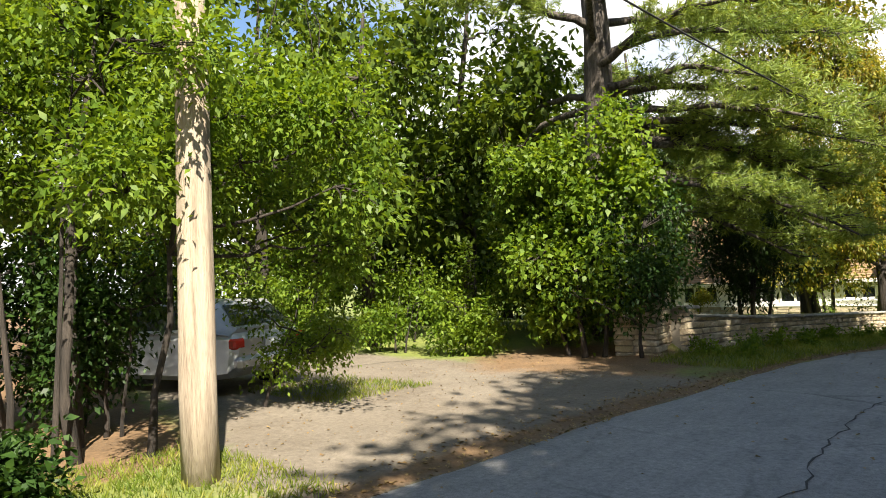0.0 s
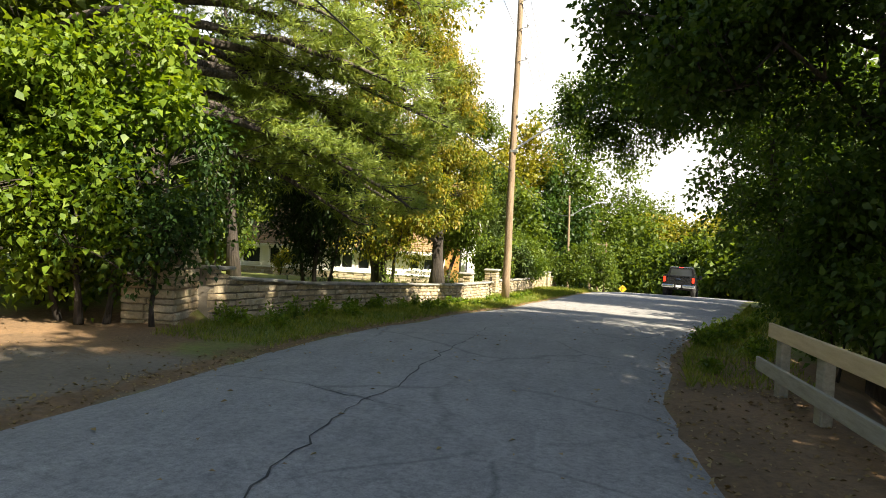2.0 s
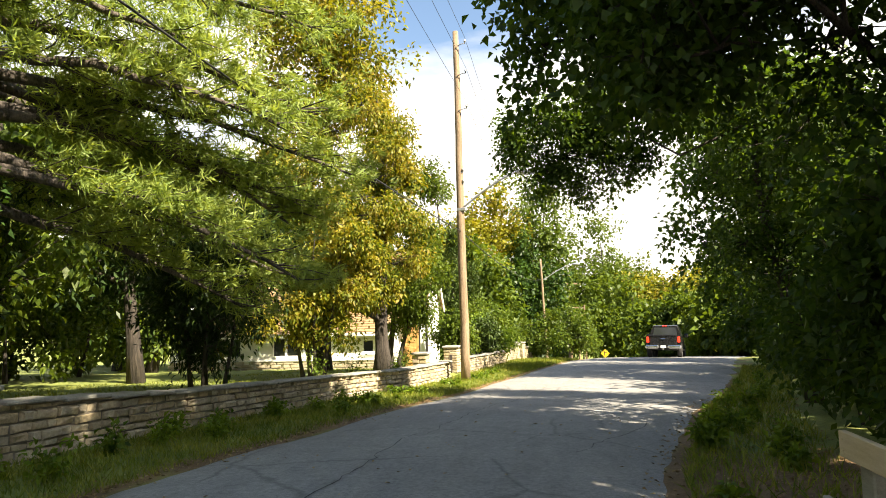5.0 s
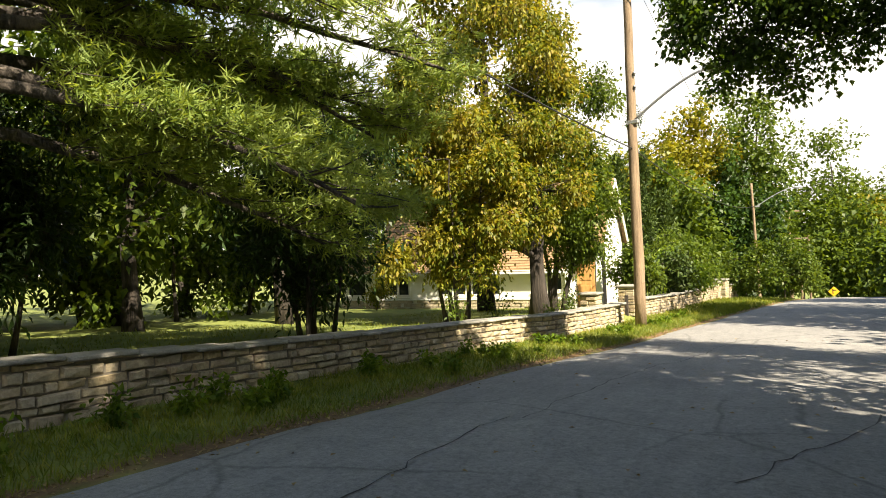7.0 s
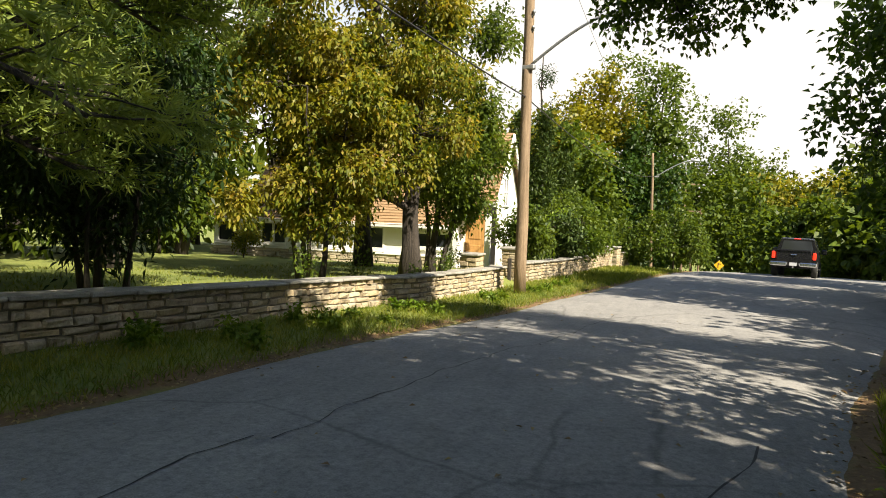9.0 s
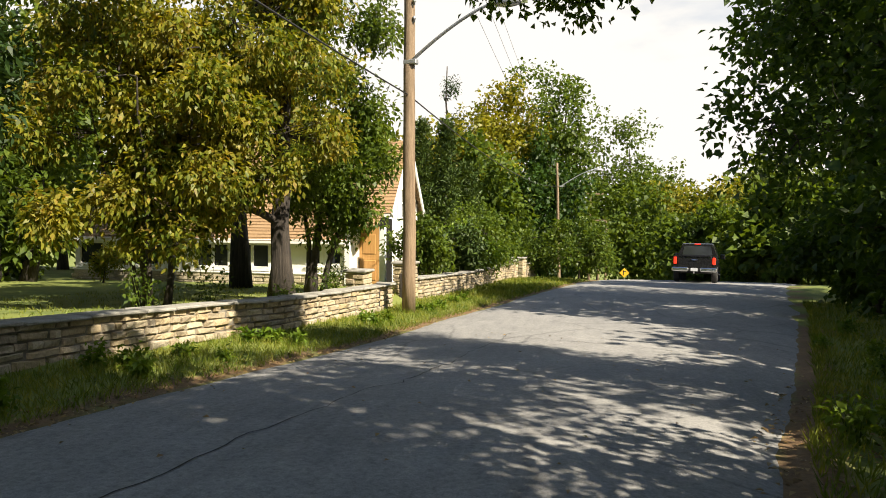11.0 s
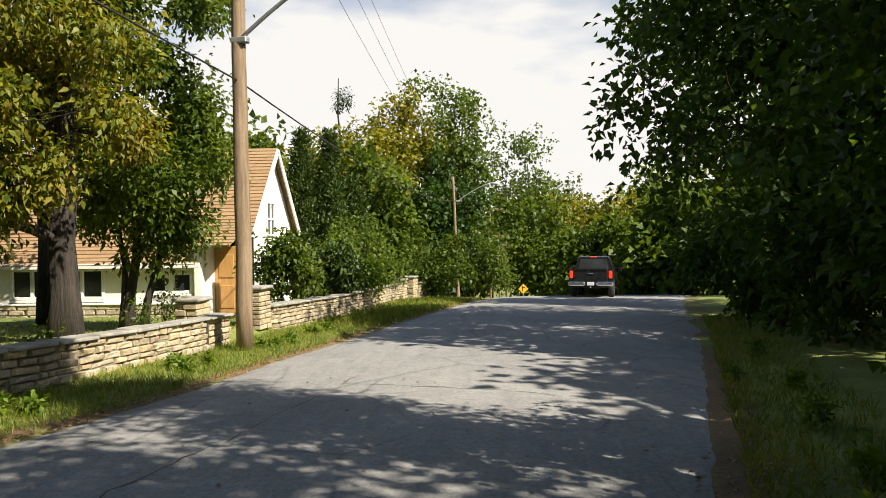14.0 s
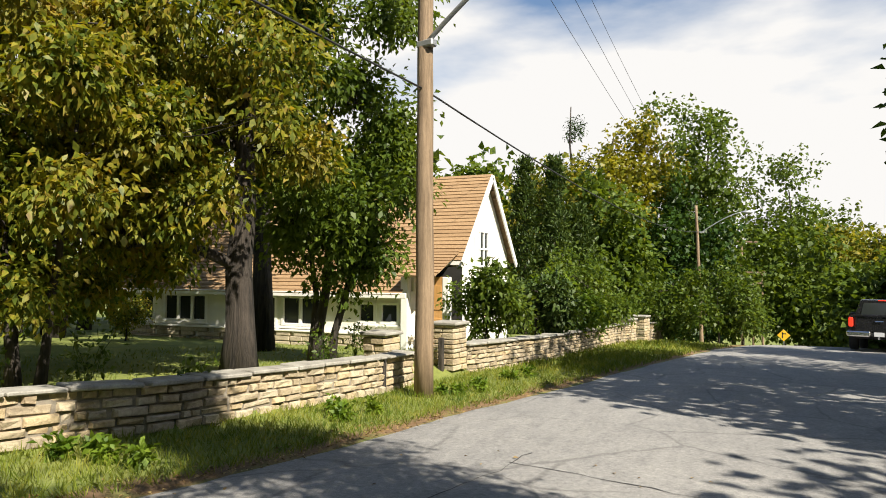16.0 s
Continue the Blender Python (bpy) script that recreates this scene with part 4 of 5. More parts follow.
# hedge by the house
for i, (x, y, h, r, mt) in enumerate(((-3.2, 36.2, 2.5, 1.0, "leaf_green"), (-2.3, 38.0, 2.3, 1.0, "cedar"), (-1.9, 40.0, 2.2, 1.1, "leaf_bright"), (-1.6, 42.2, 2.6, 1.2, "leaf_green"), (-1.5, 45.2, 2.6, 1.2, "leaf_green"), (-3.0, 44.5, 4.2, 1.5, "leaf_green"))):
    tree("hedge_shrub", "leafy green garden shrub behind the stone wall", x, y, [(0, 0, h * 0.55, r, r, h * 0.45)], [(0, 0, 0.1, 0, h * 0.8, 0.04), (0.2, 0.1, 0.3, 0, h * 0.7, 0.03)],
         M[mt], M["bark_dark"], 90 + i, clusters=64, per=44, spread=0.25, size=0.17, limbs=12, group="shrubs along the house", category="shrub")


def cedar(x, y, h, r, seed):
    rng = np.random.default_rng(seed)
    root = tagged(empty("cedar", x, y, G_(x, y)), "tall narrow columnar green cedar", "tree", "cedars by the house")
    Build().tube([(0, 0, -0.1), (0, 0, h * 0.9)], (0.12, 0.02), 7).make("trunk", M["bark_dark"], root)
    n = 260
    z = rng.uniform(0.04, 1, n)
    rr = r * np.interp(z, (0, 0.12, 0.5, 0.85, 1), (0.75, 1, 0.9, 0.5, 0.05)) * rng.uniform(0.75, 1.05, n)
    a = rng.uniform(0, 2 * np.pi, n)
    c = np.stack([rr * np.cos(a), rr * np.sin(a), z * h], 1)
    leaf_cloud("leaves", c, 22, 0.22, 0.26, M["cedar"], root, rng, -0.8, 0.3, 0.4)


for x, y, h, r, sd in ((-6.6, 52, 9.0, 0.75, 1), (-5.2, 52.5, 9.1, 0.75, 2), (-4.2, 54, 7.0, 0.9, 3)):
    cedar(x, y, h, r, sd)
# far trees beyond the crest
far = ((-14, 66, 14, 4.5, "leaf_green"), (-8.5, 64, 13.5, 3.6, "leaf_gold"), (-5.7, 78, 22.5, 4.4, "leaf_yellow"), (0.0, 82, 24.5, 5.4, "leaf_green"), (-4.2, 62, 11.0, 3.2, "leaf_green"), (-0.6, 77, 14.0, 4.0, "leaf_dark"), (8.4, 96, 20.5, 5.2, "leaf_green"), (4.0, 98, 14, 4.5, "leaf_green"),
       (9.8, 74, 9.5, 4.2, "leaf_green"), (14.5, 77, 10.5, 4.5, "leaf_gold"), (19, 80, 12, 5, "leaf_far"), (24, 88, 13, 5, "leaf_far"), (-22, 60, 14, 5, "leaf_far"), (11.5, 64, 6.0, 2.6, "leaf_green"), (18.5, 64, 8, 3.6, "leaf_far"), (14, 100, 15, 5, "leaf_far"), (27, 98, 14, 5, "leaf_far"), (33, 92, 13, 5, "leaf_green"), (15.5, 58, 6.5, 3.0, "leaf_green"), (21, 59, 9, 3.6, "leaf_far"), (26, 64, 10, 4.0, "leaf_green"))
for i, (x, y, h, r, mt) in enumerate(far):
    h += 2.4 * float(smooth(y, 52, 80))
    tree("far_tree", "full leafed tree beyond the end of the road", x, y, [(0, 0, h * 0.66, r, r, h * 0.33), (0.5, -r * 0.4, h * 0.36, r * 1.05, r * 1.0, h * 0.30), (-0.5, -r * 0.3, h * 0.42, r * 1.05, r * 1.0, h * 0.28)], [(0, 0, 0.4, 0.2, h * 0.8, 0.25)],
         M[mt], M["bark_dark"], 120 + i, clusters=400, per=26 if -10 < x < 15 else 16, spread=0.58, size=0.42 if -10 < x < 15 else 0.6, slim=0.75, limbs=12, pad=(0.32, 0.55, 0.85, 8), group="trees beyond the road", shell=0.35)
tree("far_tree", "dark spired conifer beyond the house", -9.5, 80, [(0, 0, 14, 2.6, 2.6, 7.5), (0, 0, 21, 1.3, 1.3, 3.4)], [(0, 0, 0, 0, 24, 0.25)], M["needle_dark"], M["bark_dark"], 140, clusters=130, per=50, spread=0.5, size=0.35, limbs=10, slim=0.3, group="trees beyond the road")
for i, (x, y, h, r) in enumerate(((2.6, 50.5, 3.4, 1.9), (3.6, 51.8, 2.6, 1.1), (0.4, 51.5, 3.4, 1.6), (12.3, 58, 3.0, 1.2))):
    tree("roadside_shrub", "round green shrub at the end of the road", x, y, [(0, 0, h * 0.52, r, r, h * 0.48)], [(0, 0, 0.1, 0, h * 0.8, 0.05)], M["leaf_bright" if i == 3 else "leaf_green"], M["bark_dark"], 150 + i,
         clusters=80, per=44, spread=0.3, size=0.2, limbs=12, group="shrubs at the road's end", category="shrub")
# trees along the road's right side
# most with y under 10 stand out of view, there to cast shade
right = ((6.6, 8.8, 15.5, 3.2, 3), (6.4, 12.7, 13.0, 3.2, 0), (7.2, 15.4, 10.8, 2.8, 1), (7.0, 4.2, 17.5, 3.2, 4), (6.6, -1.0, 13.5, 2.8, 5), (6.6, -6.5, 15.5, 3.0, 6), (6.4, -12.5, 11, 3.4, 7),
         (8.4, 12.2, 14.0, 3.2, 8), (8.7, 8.2, 18, 3.6, 9), (8.5, 4.4, 18.5, 3.4, 25), (9.3, -1.5, 16.5, 2.9, 17), (9.6, 3.0, 18, 3.4, 18), (9.6, -8, 12, 3.4, 19), (10.2, 9.5, 19, 3.2, 26), (7.6, 6.2, 17.5, 3.0, 27), (8.0, 1.4, 16.5, 3.0, 28),
         (12.5, 18.5, 11, 3.4, 10), (10.6, 27.6, 11.5, 3.4, 11), (10.2, 33.0, 12.4, 4.5, 12), (13.2, 40, 11.5, 4.7, 13), (18.5, 47, 12, 4.6, 14), (18, 26, 13, 4.5, 15), (19, 36, 13, 4.6, 16), (13.5, 22.5, 10.5, 3.4, 23), (15.5, 30, 12, 4.0, 24))
for i, (x, y, h, r, sd) in enumerate(right):
    wood = y < 17 and x < 11                      # the wood beside the guard rail: high crowns on slim stems, lit from behind
    near = wood and x < 8 and y > 2
    crown = [(0, 0, h * 0.72, r, r, h * 0.27)]
    if near:
        crown += [(-0.3, 0.2, h * 0.30, r * (0.62 if y < 9 else 0.9), r * (0.66 if y < 9 else 0.9), h * 0.19)]
    elif wood and y > 7:
        crown += [(0, 0, h * 0.34, r * 0.85, r * 0.9, h * 0.2)]
    elif not wood:
        crown += [(-0.4, 0, h * 0.40, r * 0.95, r * 0.95, h * 0.22)]
    big = sd == 12
    tree("roadside_tree", "leafy green maple tree shading the road", x, y, crown, [(0, 0, -0.2, 0.1, h * 0.85, 0.14), (0.3, 0.4, 0.5, 0.6, h * 0.6, 0.07)] if wood else [(0, 0, -0.2, 0.1, h * 0.85, 0.14)],
         M["leaf_right"], M["bark_dark"], 200 + sd, clusters=215 if near else 170 if wood else 460 if big else 170, per=42 if near else 28 if wood else 26, spread=0.34 if wood else 0.5,
         size=0.16 if near else 0.27 if wood else 0.25 if big else 0.33, limbs=24, group="trees along the road", slim=0.72)
# high crowns added above the view, to shade the near road and the wall
for i, (x, y, h, r) in enumerate(((5.6, 10.8, 13.5, 2.9), (5.9, 14.4, 13.2, 2.8), (6.0, 6.6, 14.0, 2.8), (7.6, 10.4, 14.0, 3.0), (8.2, 6.8, 16.0, 3.0), (6.6, 2.6, 14.5, 2.8))):
    tree("roadside_tree", "slim maple with a high crown, added out of view for shade", x, y, [(-0.3, 0, h * 0.76, r, r, h * 0.22)], [(0, 0, -0.3, 0.1, h * 0.85, 0.10)],
         M["leaf_right"], M["bark_dark"], 660 + i, clusters=190, per=28, spread=0.36, size=0.25, limbs=16, group="trees along the road", slim=0.72)
for i, (x, y, h, r) in enumerate(((11.2, 12.5, 3.6, 1.6), (11.8, 9.8, 4.2, 1.8), (11.5, 7.0, 3.8, 1.7), (11.8, 4.2, 4.4, 1.9), (11.4, 1.2, 3.8, 1.7), (14.2, 11.0, 5.2, 2.3), (14.4, 6.5, 5.4, 2.4), (14.2, 2.0, 5.0, 2.3), (9.3, 11.0, 2.6, 1.2), (9.0, 5.4, 2.4, 1.2), (9.2, 8.2, 2.8, 1.3), (14.0, 15.5, 5.0, 2.2), (16.8, -3.0, 6.5, 2.8), (17.2, 1.4, 7.5, 3.0), (17.6, 5.0, 8.0, 3.0), (17.4, 9.0, 7.5, 3.0), (17.0, 13.0, 7.5, 3.0), (19.5, 3.0, 9.0, 3.2), (20.0, 11.0, 9.0, 3.2), (20.5, 7.0, 9.5, 3.2), (20, -2, 9, 3.2), (7.6, 4.6, 2.0, 1.0), (7.9, 2.6, 2.2, 1.1), (6.9, 7.4, 1.9, 0.9), (15, 18.5, 6.0, 2.6), (16.5, 22, 7.5, 3.0), (18.5, 17.5, 8.0, 3.0), (12.2, 15.2, 3.6, 1.7), (18, 25.5, 8.0, 3.0), (21.5, 21, 9.0, 3.2), (22, 28, 9.0, 3.2), (10.4, 16.6, 3.0, 1.5), (24, 15, 10, 3.4), (25, 24, 10, 3.4), (8.6, 13.2, 2.6, 1.3), (11, 16.0, 4.0, 1.8), (13, 18.6, 4.6, 2.0), (9.8, 12.8, 3.2, 1.5))):
    tree("thicket_shrub", "sunlit yellow-green shrub in the wood beyond the rail", x, y, [(0, 0, h * 0.55, r, r, h * 0.46)], [(0, 0, 0.2, 0.1, h * 0.85, 0.04), (0.2, 0.2, 0.5, 0.2, h * 0.7, 0.03)], M["leaf_bright"], M["bark_dark"], 700 + i,
         clusters=75 if r < 2.6 else 110, per=26 if r < 2.6 else 20, spread=0.28 if r < 2.6 else 0.45, size=0.18 if r < 2.6 else 0.46, limbs=14, group="shrubs in the wood", category="shrub")
# branches that reach over the road
tree("overhanging_tree", "maple with dark branches reaching over the road", 4.9, 12.9, [(-2.2, -0.3, 4.9, 1.9, 1.7, 1.3), (-1.2, 0.4, 6.6, 2.6, 2.2, 1.3), (-0.3, 0.5, 8.2, 2.6, 2.4, 1.8), (-0.5, -0.2, 3.0, 1.3, 1.4, 1.3), (-3.4, 0.2, 5.2, 1.5, 1.6, 1.1)], [(0, 0, -0.6, 0.2, 9.0, 0.15)],
     M["leaf_right"], M["bark_dark"], 230, clusters=620, per=56, spread=0.26, size=0.115, limbs=60, slim=0.75)
tree("overhanging_tree", "maple with dark branches reaching over the road", 6.2, 20.4, 4 * [(-4.3, 1.6, 4.75, 0.8, 0.7, 0.65), (-5.2, 1.6, 5.4, 0.9, 0.8, 0.7), (-5.7, 1.5, 6.1, 0.8, 0.8, 0.6), (-3.3, 1.4, 5.5, 1.2, 0.9, 0.8), (-4.4, 1.2, 6.4, 1.4, 1.0, 0.8)] + [(-2.2, 1.0, 6.2, 1.4, 1.2, 1.0), (-1.2, 0.2, 6.0, 1.8, 1.7, 1.5), (0.1, 0, 5.0, 1.9, 1.9, 2.1), (0.2, 0.2, 2.4, 1.6, 1.6, 1.6)], [(0, 0, -0.6, 0.2, 7.0, 0.14)],
     M["leaf_right"], M["bark_dark"], 231, clusters=640, per=60, spread=0.26, size=0.10, limbs=60, slim=0.75)
# the first four are unseen bushes added to shade the road's right half
for i, (x, y, h, r) in enumerate(((6.6, 14.5, 3.8, 1.45), (7.4, 13.2, 4.4, 1.45), (7.1, 17.8, 4.4, 1.45), (8.0, 16.2, 5.4, 1.45), (3.95, 12.3, 2.6, 1.0), (4.7, 14.4, 2.9, 1.2), (5.4, 16.6, 2.9, 1.2), (6.3, 18.8, 2.8, 1.2), (4.5, 10.4, 2.6, 1.0), (5.4, 2.4, 2.6, 1.2), (7.4, 21.5, 2.6, 1.3), (9.5, 19.5, 4, 2), (4.5, 8.9, 1.5, 0.8), (4.7, 6.9, 1.5, 0.8), (4.9, 4.6, 1.6, 0.9), (14.5, 27, 3.5, 2.2), (14, 34.5, 3.5, 2.2), (17, 41, 3.5, 2.4), (19, 31, 4, 2.4), (11.5, 23.5, 3, 1.8), (20, 52, 4, 2.6), (9.2, 24.0, 3.2, 1.7), (9.8, 26.5, 3.2, 1.8), (9.6, 29.5, 3.4, 2.0), (10.2, 31.5, 3.4, 2.0), (10.4, 35.5, 3.4, 2.0), (11.5, 38.5, 3.4, 2.0), (8.6, 17.0, 4.0, 1.9), (8.4, 21.0, 3.4, 1.7))):
    tree("undergrowth", "dark green leafy undergrowth at the road's edge", x, y, [(0, 0, h * 0.5, r, r, h * 0.5)], [(0, 0, 0.1, 0, h * 0.8, 0.03), (0.2, 0.2, 0.2, 0.1, h * 0.7, 0.02)], M["leaf_right"], M["bark_dark"], 240 + i,
         clusters=60, per=40 if r < 1.5 else 30, spread=0.24 if r < 1.5 else 0.42, size=0.125 if r < 1.5 else 0.28, limbs=14, group="undergrowth by the road", category="shrub")
# distant wood that closes the place
closing = ((-26, 18), (-28, 2), (-26, -14), (-14, -16), (-30, 34), (-24, 44), (30, 44), (32, 20), (28, 4), (28, -14), (0, -38), (-9, -34), (9, -36), (-15, 54), (30, 62))
for i, (x, y) in enumerate(closing):
    h = 11 + (i * 37 % 5)
    tree("wood_tree", "dense green tree at the edge of the place", x, y, [(0, 0, h * 0.62, 4.8, 4.8, h * 0.36), (0, 0, h * 0.26, 4.8, 4.8, h * 0.24)], [(0, 0, 0.3, 0.2, h * 0.8, 0.22)],
         M["leaf_far" if i % 3 else "leaf_green"], M["bark_dark"], 300 + i, clusters=120, per=13, spread=0.8, size=1.0, limbs=8, group="wood around the place")

# weeds and saplings along the wall


def weed(label, x, y, h, seed, leaf="leaf_bright"):
    rng = np.random.default_rng(seed)
    root = tagged(empty("weed_clump", x, y, G_(x, y)), label, "weed", "weeds along the wall")
    w = Build()
    tops = []
    for _ in range(7):
        e = np.array((rng.normal(0, 0.3 * h), rng.normal(0, 0.3 * h), h * rng.uniform(0.6, 1.0)))
        w.tube(bend(rng, (0, 0, -0.03), e, 4), (0.008, 0.006, 0.005, 0.003), 4, cap=False)
        tops += [e, e * (0.7, 0.7, 0.7), e * (0.45, 0.45, 0.45)]
    w.make("stem", M["leaf_green"], root)
    leaf_cloud("leaves", np.array(tops), 7, 0.10 * h + 0.03, 0.09, M[leaf], root, rng, 0.2)


rw = np.random.default_rng(55)
for i in range(34):
    y = rw.uniform(11.5, 24) if i < 24 else rw.uniform(24, 33)
    u = rw.uniform(0.1, 0.75)
    weed("leafy green weeds in the verge grass", float(wall_x(y) + (left_edge(y) - wall_x(y)) * u), y, rw.uniform(0.18, 0.38) if y < 21 else rw.uniform(0.1, 0.2), 500 + i)
for i, (x, y, h) in enumerate(((-4.75, 25.1, 0.9), (-5.4, 24.0, 0.9), (-3.5, 25.6, 0.45), (-4.0, 29.4, 0.7), (-4.5, 31.4, 0.8), (-5.3, 33.5, 0.7))):
    weed("thin leafy sapling beside the garden wall", x, y, h, 560 + i, "leaf_green")
for i in range(18):
    y = rw.uniform(11, 30)
    weed("weeds in the grass at the road's edge", float(right_edge(y) + rw.uniform(0.25, 1.3)), y, rw.uniform(0.15, 0.4), 580 + i)
tree("garden_shrub", "low golden garden shrub on the lawn", -13.3, 33.2, [(0, 0, 0.75, 0.9, 0.8, 0.55)], [(0, 0, 0.1, 0, 0.8, 0.03)], M["leaf_gold"], M["bark_dark"], 600, clusters=40, per=36, spread=0.16, size=0.11, limbs=8, category="shrub")

# ---- vehicles ----


def wheel(root, x, y, z, r, w, side):
    """A tyre with its rim, axle along x."""
    hub = empty("wheel", 0, 0, 0)
    hub.parent = root
    hub.matrix_parent_inverse = Matrix.Identity(4)
    hub.matrix_basis = pose(x, y, z)
    b = Build()
    prof = [(-w / 2, r * 0.62), (-w / 2, r * 0.9), (-w * 0.38, r), (w * 0.38, r), (w / 2, r * 0.9), (w / 2, r * 0.62)]
    n = 24
    v = [(px, pr * math.cos(2 * math.pi * k / n), pr * math.sin(2 * math.pi * k / n)) for k in range(n) for px, pr in prof]
    m = len(prof)
    f = [(k * m + j, k * m + (j + 1) % m, ((k + 1) % n) * m + (j + 1) % m, ((k + 1) % n) * m + j) for k in range(n) for j in range(m)]
    b.add(v, f)
    b.make("tyre", M["rubber"], hub, flat=False)
    c = Build()
    c.tube([(side * w * 0.30, 0, 0), (side * w * 0.42, 0, 0)], (r * 0.63, r * 0.6), 20)
    for k in range(6):
        a = k * math.pi / 3
        c.box((side * w * 0.44, 0, 0), (0.02, r * 0.16, r * 0.52), 0, 0.006, pose(0, 0, 0, math.degrees(a), 0, 0) @ pose(0, 0, r * 0.3))
    c.make("rim", M["chrome"], hub)


def loft(sections, name, mat, root):
    """A closed skin through rings of equal length, ends capped."""
    n, m = len(sections), len(sections[0])
    v = [p for s in sections for p in s]
    f = [(i * m + j, i * m + (j + 1) % m, (i + 1) * m + (j + 1) % m, (i + 1) * m + j) for i in range(n - 1) for j in range(m)]
    f += [tuple(range(m - 1, -1, -1)), tuple(range((n - 1) * m, n * m))]
    return mesh_object(name, v, f, mat, root)


def ring(y, w0, w1, z0, z1, c=0.08):
    """A chamfered cross-section at y: half widths at the bottom and top."""
    return [(-w0, y, z0 + c), (-w0 + c, y, z0), (w0 - c, y, z0), (w0, y, z0 + c), (w1, y, z1 - c), (w1 - c, y, z1), (-w1 + c, y, z1), (-w1, y, z1 - c)]


def pickup(x, y, turn):
    """A black crew-cab pickup, nose along +y, rear at y = -2.9."""
    z = float(road_z(y)) + 0.05
    slope = math.degrees(math.atan2(float(road_z(y + 2)) - float(road_z(y - 2)), 4))
    root = new("pickup_truck")
    root.matrix_world = pose(x, y, z) @ pose(0, 0, 0, 0, 0, turn) @ pose(0, 0, 0, slope)
    tagged(root, "black crew-cab pickup truck with chrome rear bumper on the road", "truck")
    loft([ring(-2.85, 0.97, 0.96, 0.62, 1.30), ring(-1.0, 0.99, 0.97, 0.55, 1.30)], "bed", M["black_paint"], root)
    loft([ring(-0.98, 0.99, 0.97, 0.5, 1.24), ring(1.0, 1.0, 0.97, 0.48, 1.24), ring(1.5, 1.0, 0.96, 0.48, 1.2), ring(2.75, 0.97, 0.9, 0.5, 1.12), ring(2.95, 0.9, 0.8, 0.55, 1.0)], "body", M["black_paint"], root)
    loft([ring(-0.95, 0.93, 0.72, 1.22, 1.90, 0.06), ring(-0.75, 0.95, 0.76, 1.22, 1.95, 0.06), ring(0.7, 0.95, 0.76, 1.22, 1.96, 0.06), ring(1.45, 0.93, 0.72, 1.2, 1.28, 0.03)], "cab", M["black_paint"], root)
    b = Build()
    b.add([(-0.72, -0.965, 1.32), (0.72, -0.965, 1.32), (0.62, -0.955, 1.80), (-0.62, -0.955, 1.80)], [(0, 1, 2, 3)])
    b.make("rear_window", M["glass"], root)
    for s in (-1, 1):
        b = Build()
        b.add([(s * 0.945, -0.7, 1.33), (s * 0.955, 0.9, 1.33), (s * 0.80, 0.55, 1.82), (s * 0.80, -0.62, 1.82)], [(0, 1, 2, 3)])
        b.make("side_window", M["glass"], root)
    b = Build()
    b.box((0, -2.87, 0.97), (1.50, 0.05, 0.60), 0, 0.02)
    b.box((0, -2.90, 1.25), (1.44, 0.05, 0.07), 0, 0.015)
    b.make("tailgate", M["black_paint"], root)
    b = Build()
    b.tube([(-0.13, -2.905, 1.06), (0.13, -2.905, 1.06)], (0.03, 0.03), 8)
    b.make("badge", M["chrome"], root)
    for s in (-1, 1):
        b = Build()
        b.box((s * 0.87, -2.86, 1.02), (0.15, 0.08, 0.34), 0, 0.03)
        b.make("tail_lamp", M["red_lit"], root)
        b = Build()
        b.box((s * 0.63, -2.98, 0.60), (0.74, 0.16, 0.19), 0, 0.04)
        b.make("chrome_bumper", M["chrome"], root)
        b = Build()
        b.box((s * 1.13, 0.95, 1.34), (0.24, 0.10, 0.26), 0, 0.04)
        b.box((s * 1.0, 0.97, 1.26), (0.16, 0.05, 0.05), 0, 0.01)
        b.make("mirror", M["black_paint"], root)
        b = Build()
        b.box((s * 0.96, 0.3, 0.42), (0.16, 2.3, 0.06), 0, 0.02)
        b.make("running_board", M["rubber"], root)
        for yy in (-1.85, 1.85):
            wheel(root, s * 0.86, yy, 0.40, 0.40, 0.27, s)
    b = Build()
    b.box((0, -2.93, 0.58), (0.5, 0.14, 0.14), 0, 0.02)
    b.make("bumper_step", M["rubber"], root)
    b = Build()
    b.box((0, -3.005, 0.6), (0.31, 0.02, 0.15), 0, 0.005)
    b.make("plate", M["plate"], root)
    b = Build()
    b.tube([(0, -2.9, 0.44), (0, -3.1, 0.44), (0, -3.12, 0.5)], (0.035, 0.035, 0.03), 8)
    b.make("tow_hitch", M["chrome"], root)
    b = Build()
    b.box((0, -0.94, 1.90), (0.3, 0.05, 0.04), 0, 0.01)
    b.make("brake_lamp", M["red_lit"], root)
    b = Build()
    b.box((0, -0.2, 0.5), (1.5, 4.6, 0.16), 0, 0.03)
    b.make("chassis", M["rubber"], root)


pickup(8.6, 49.5, -14)


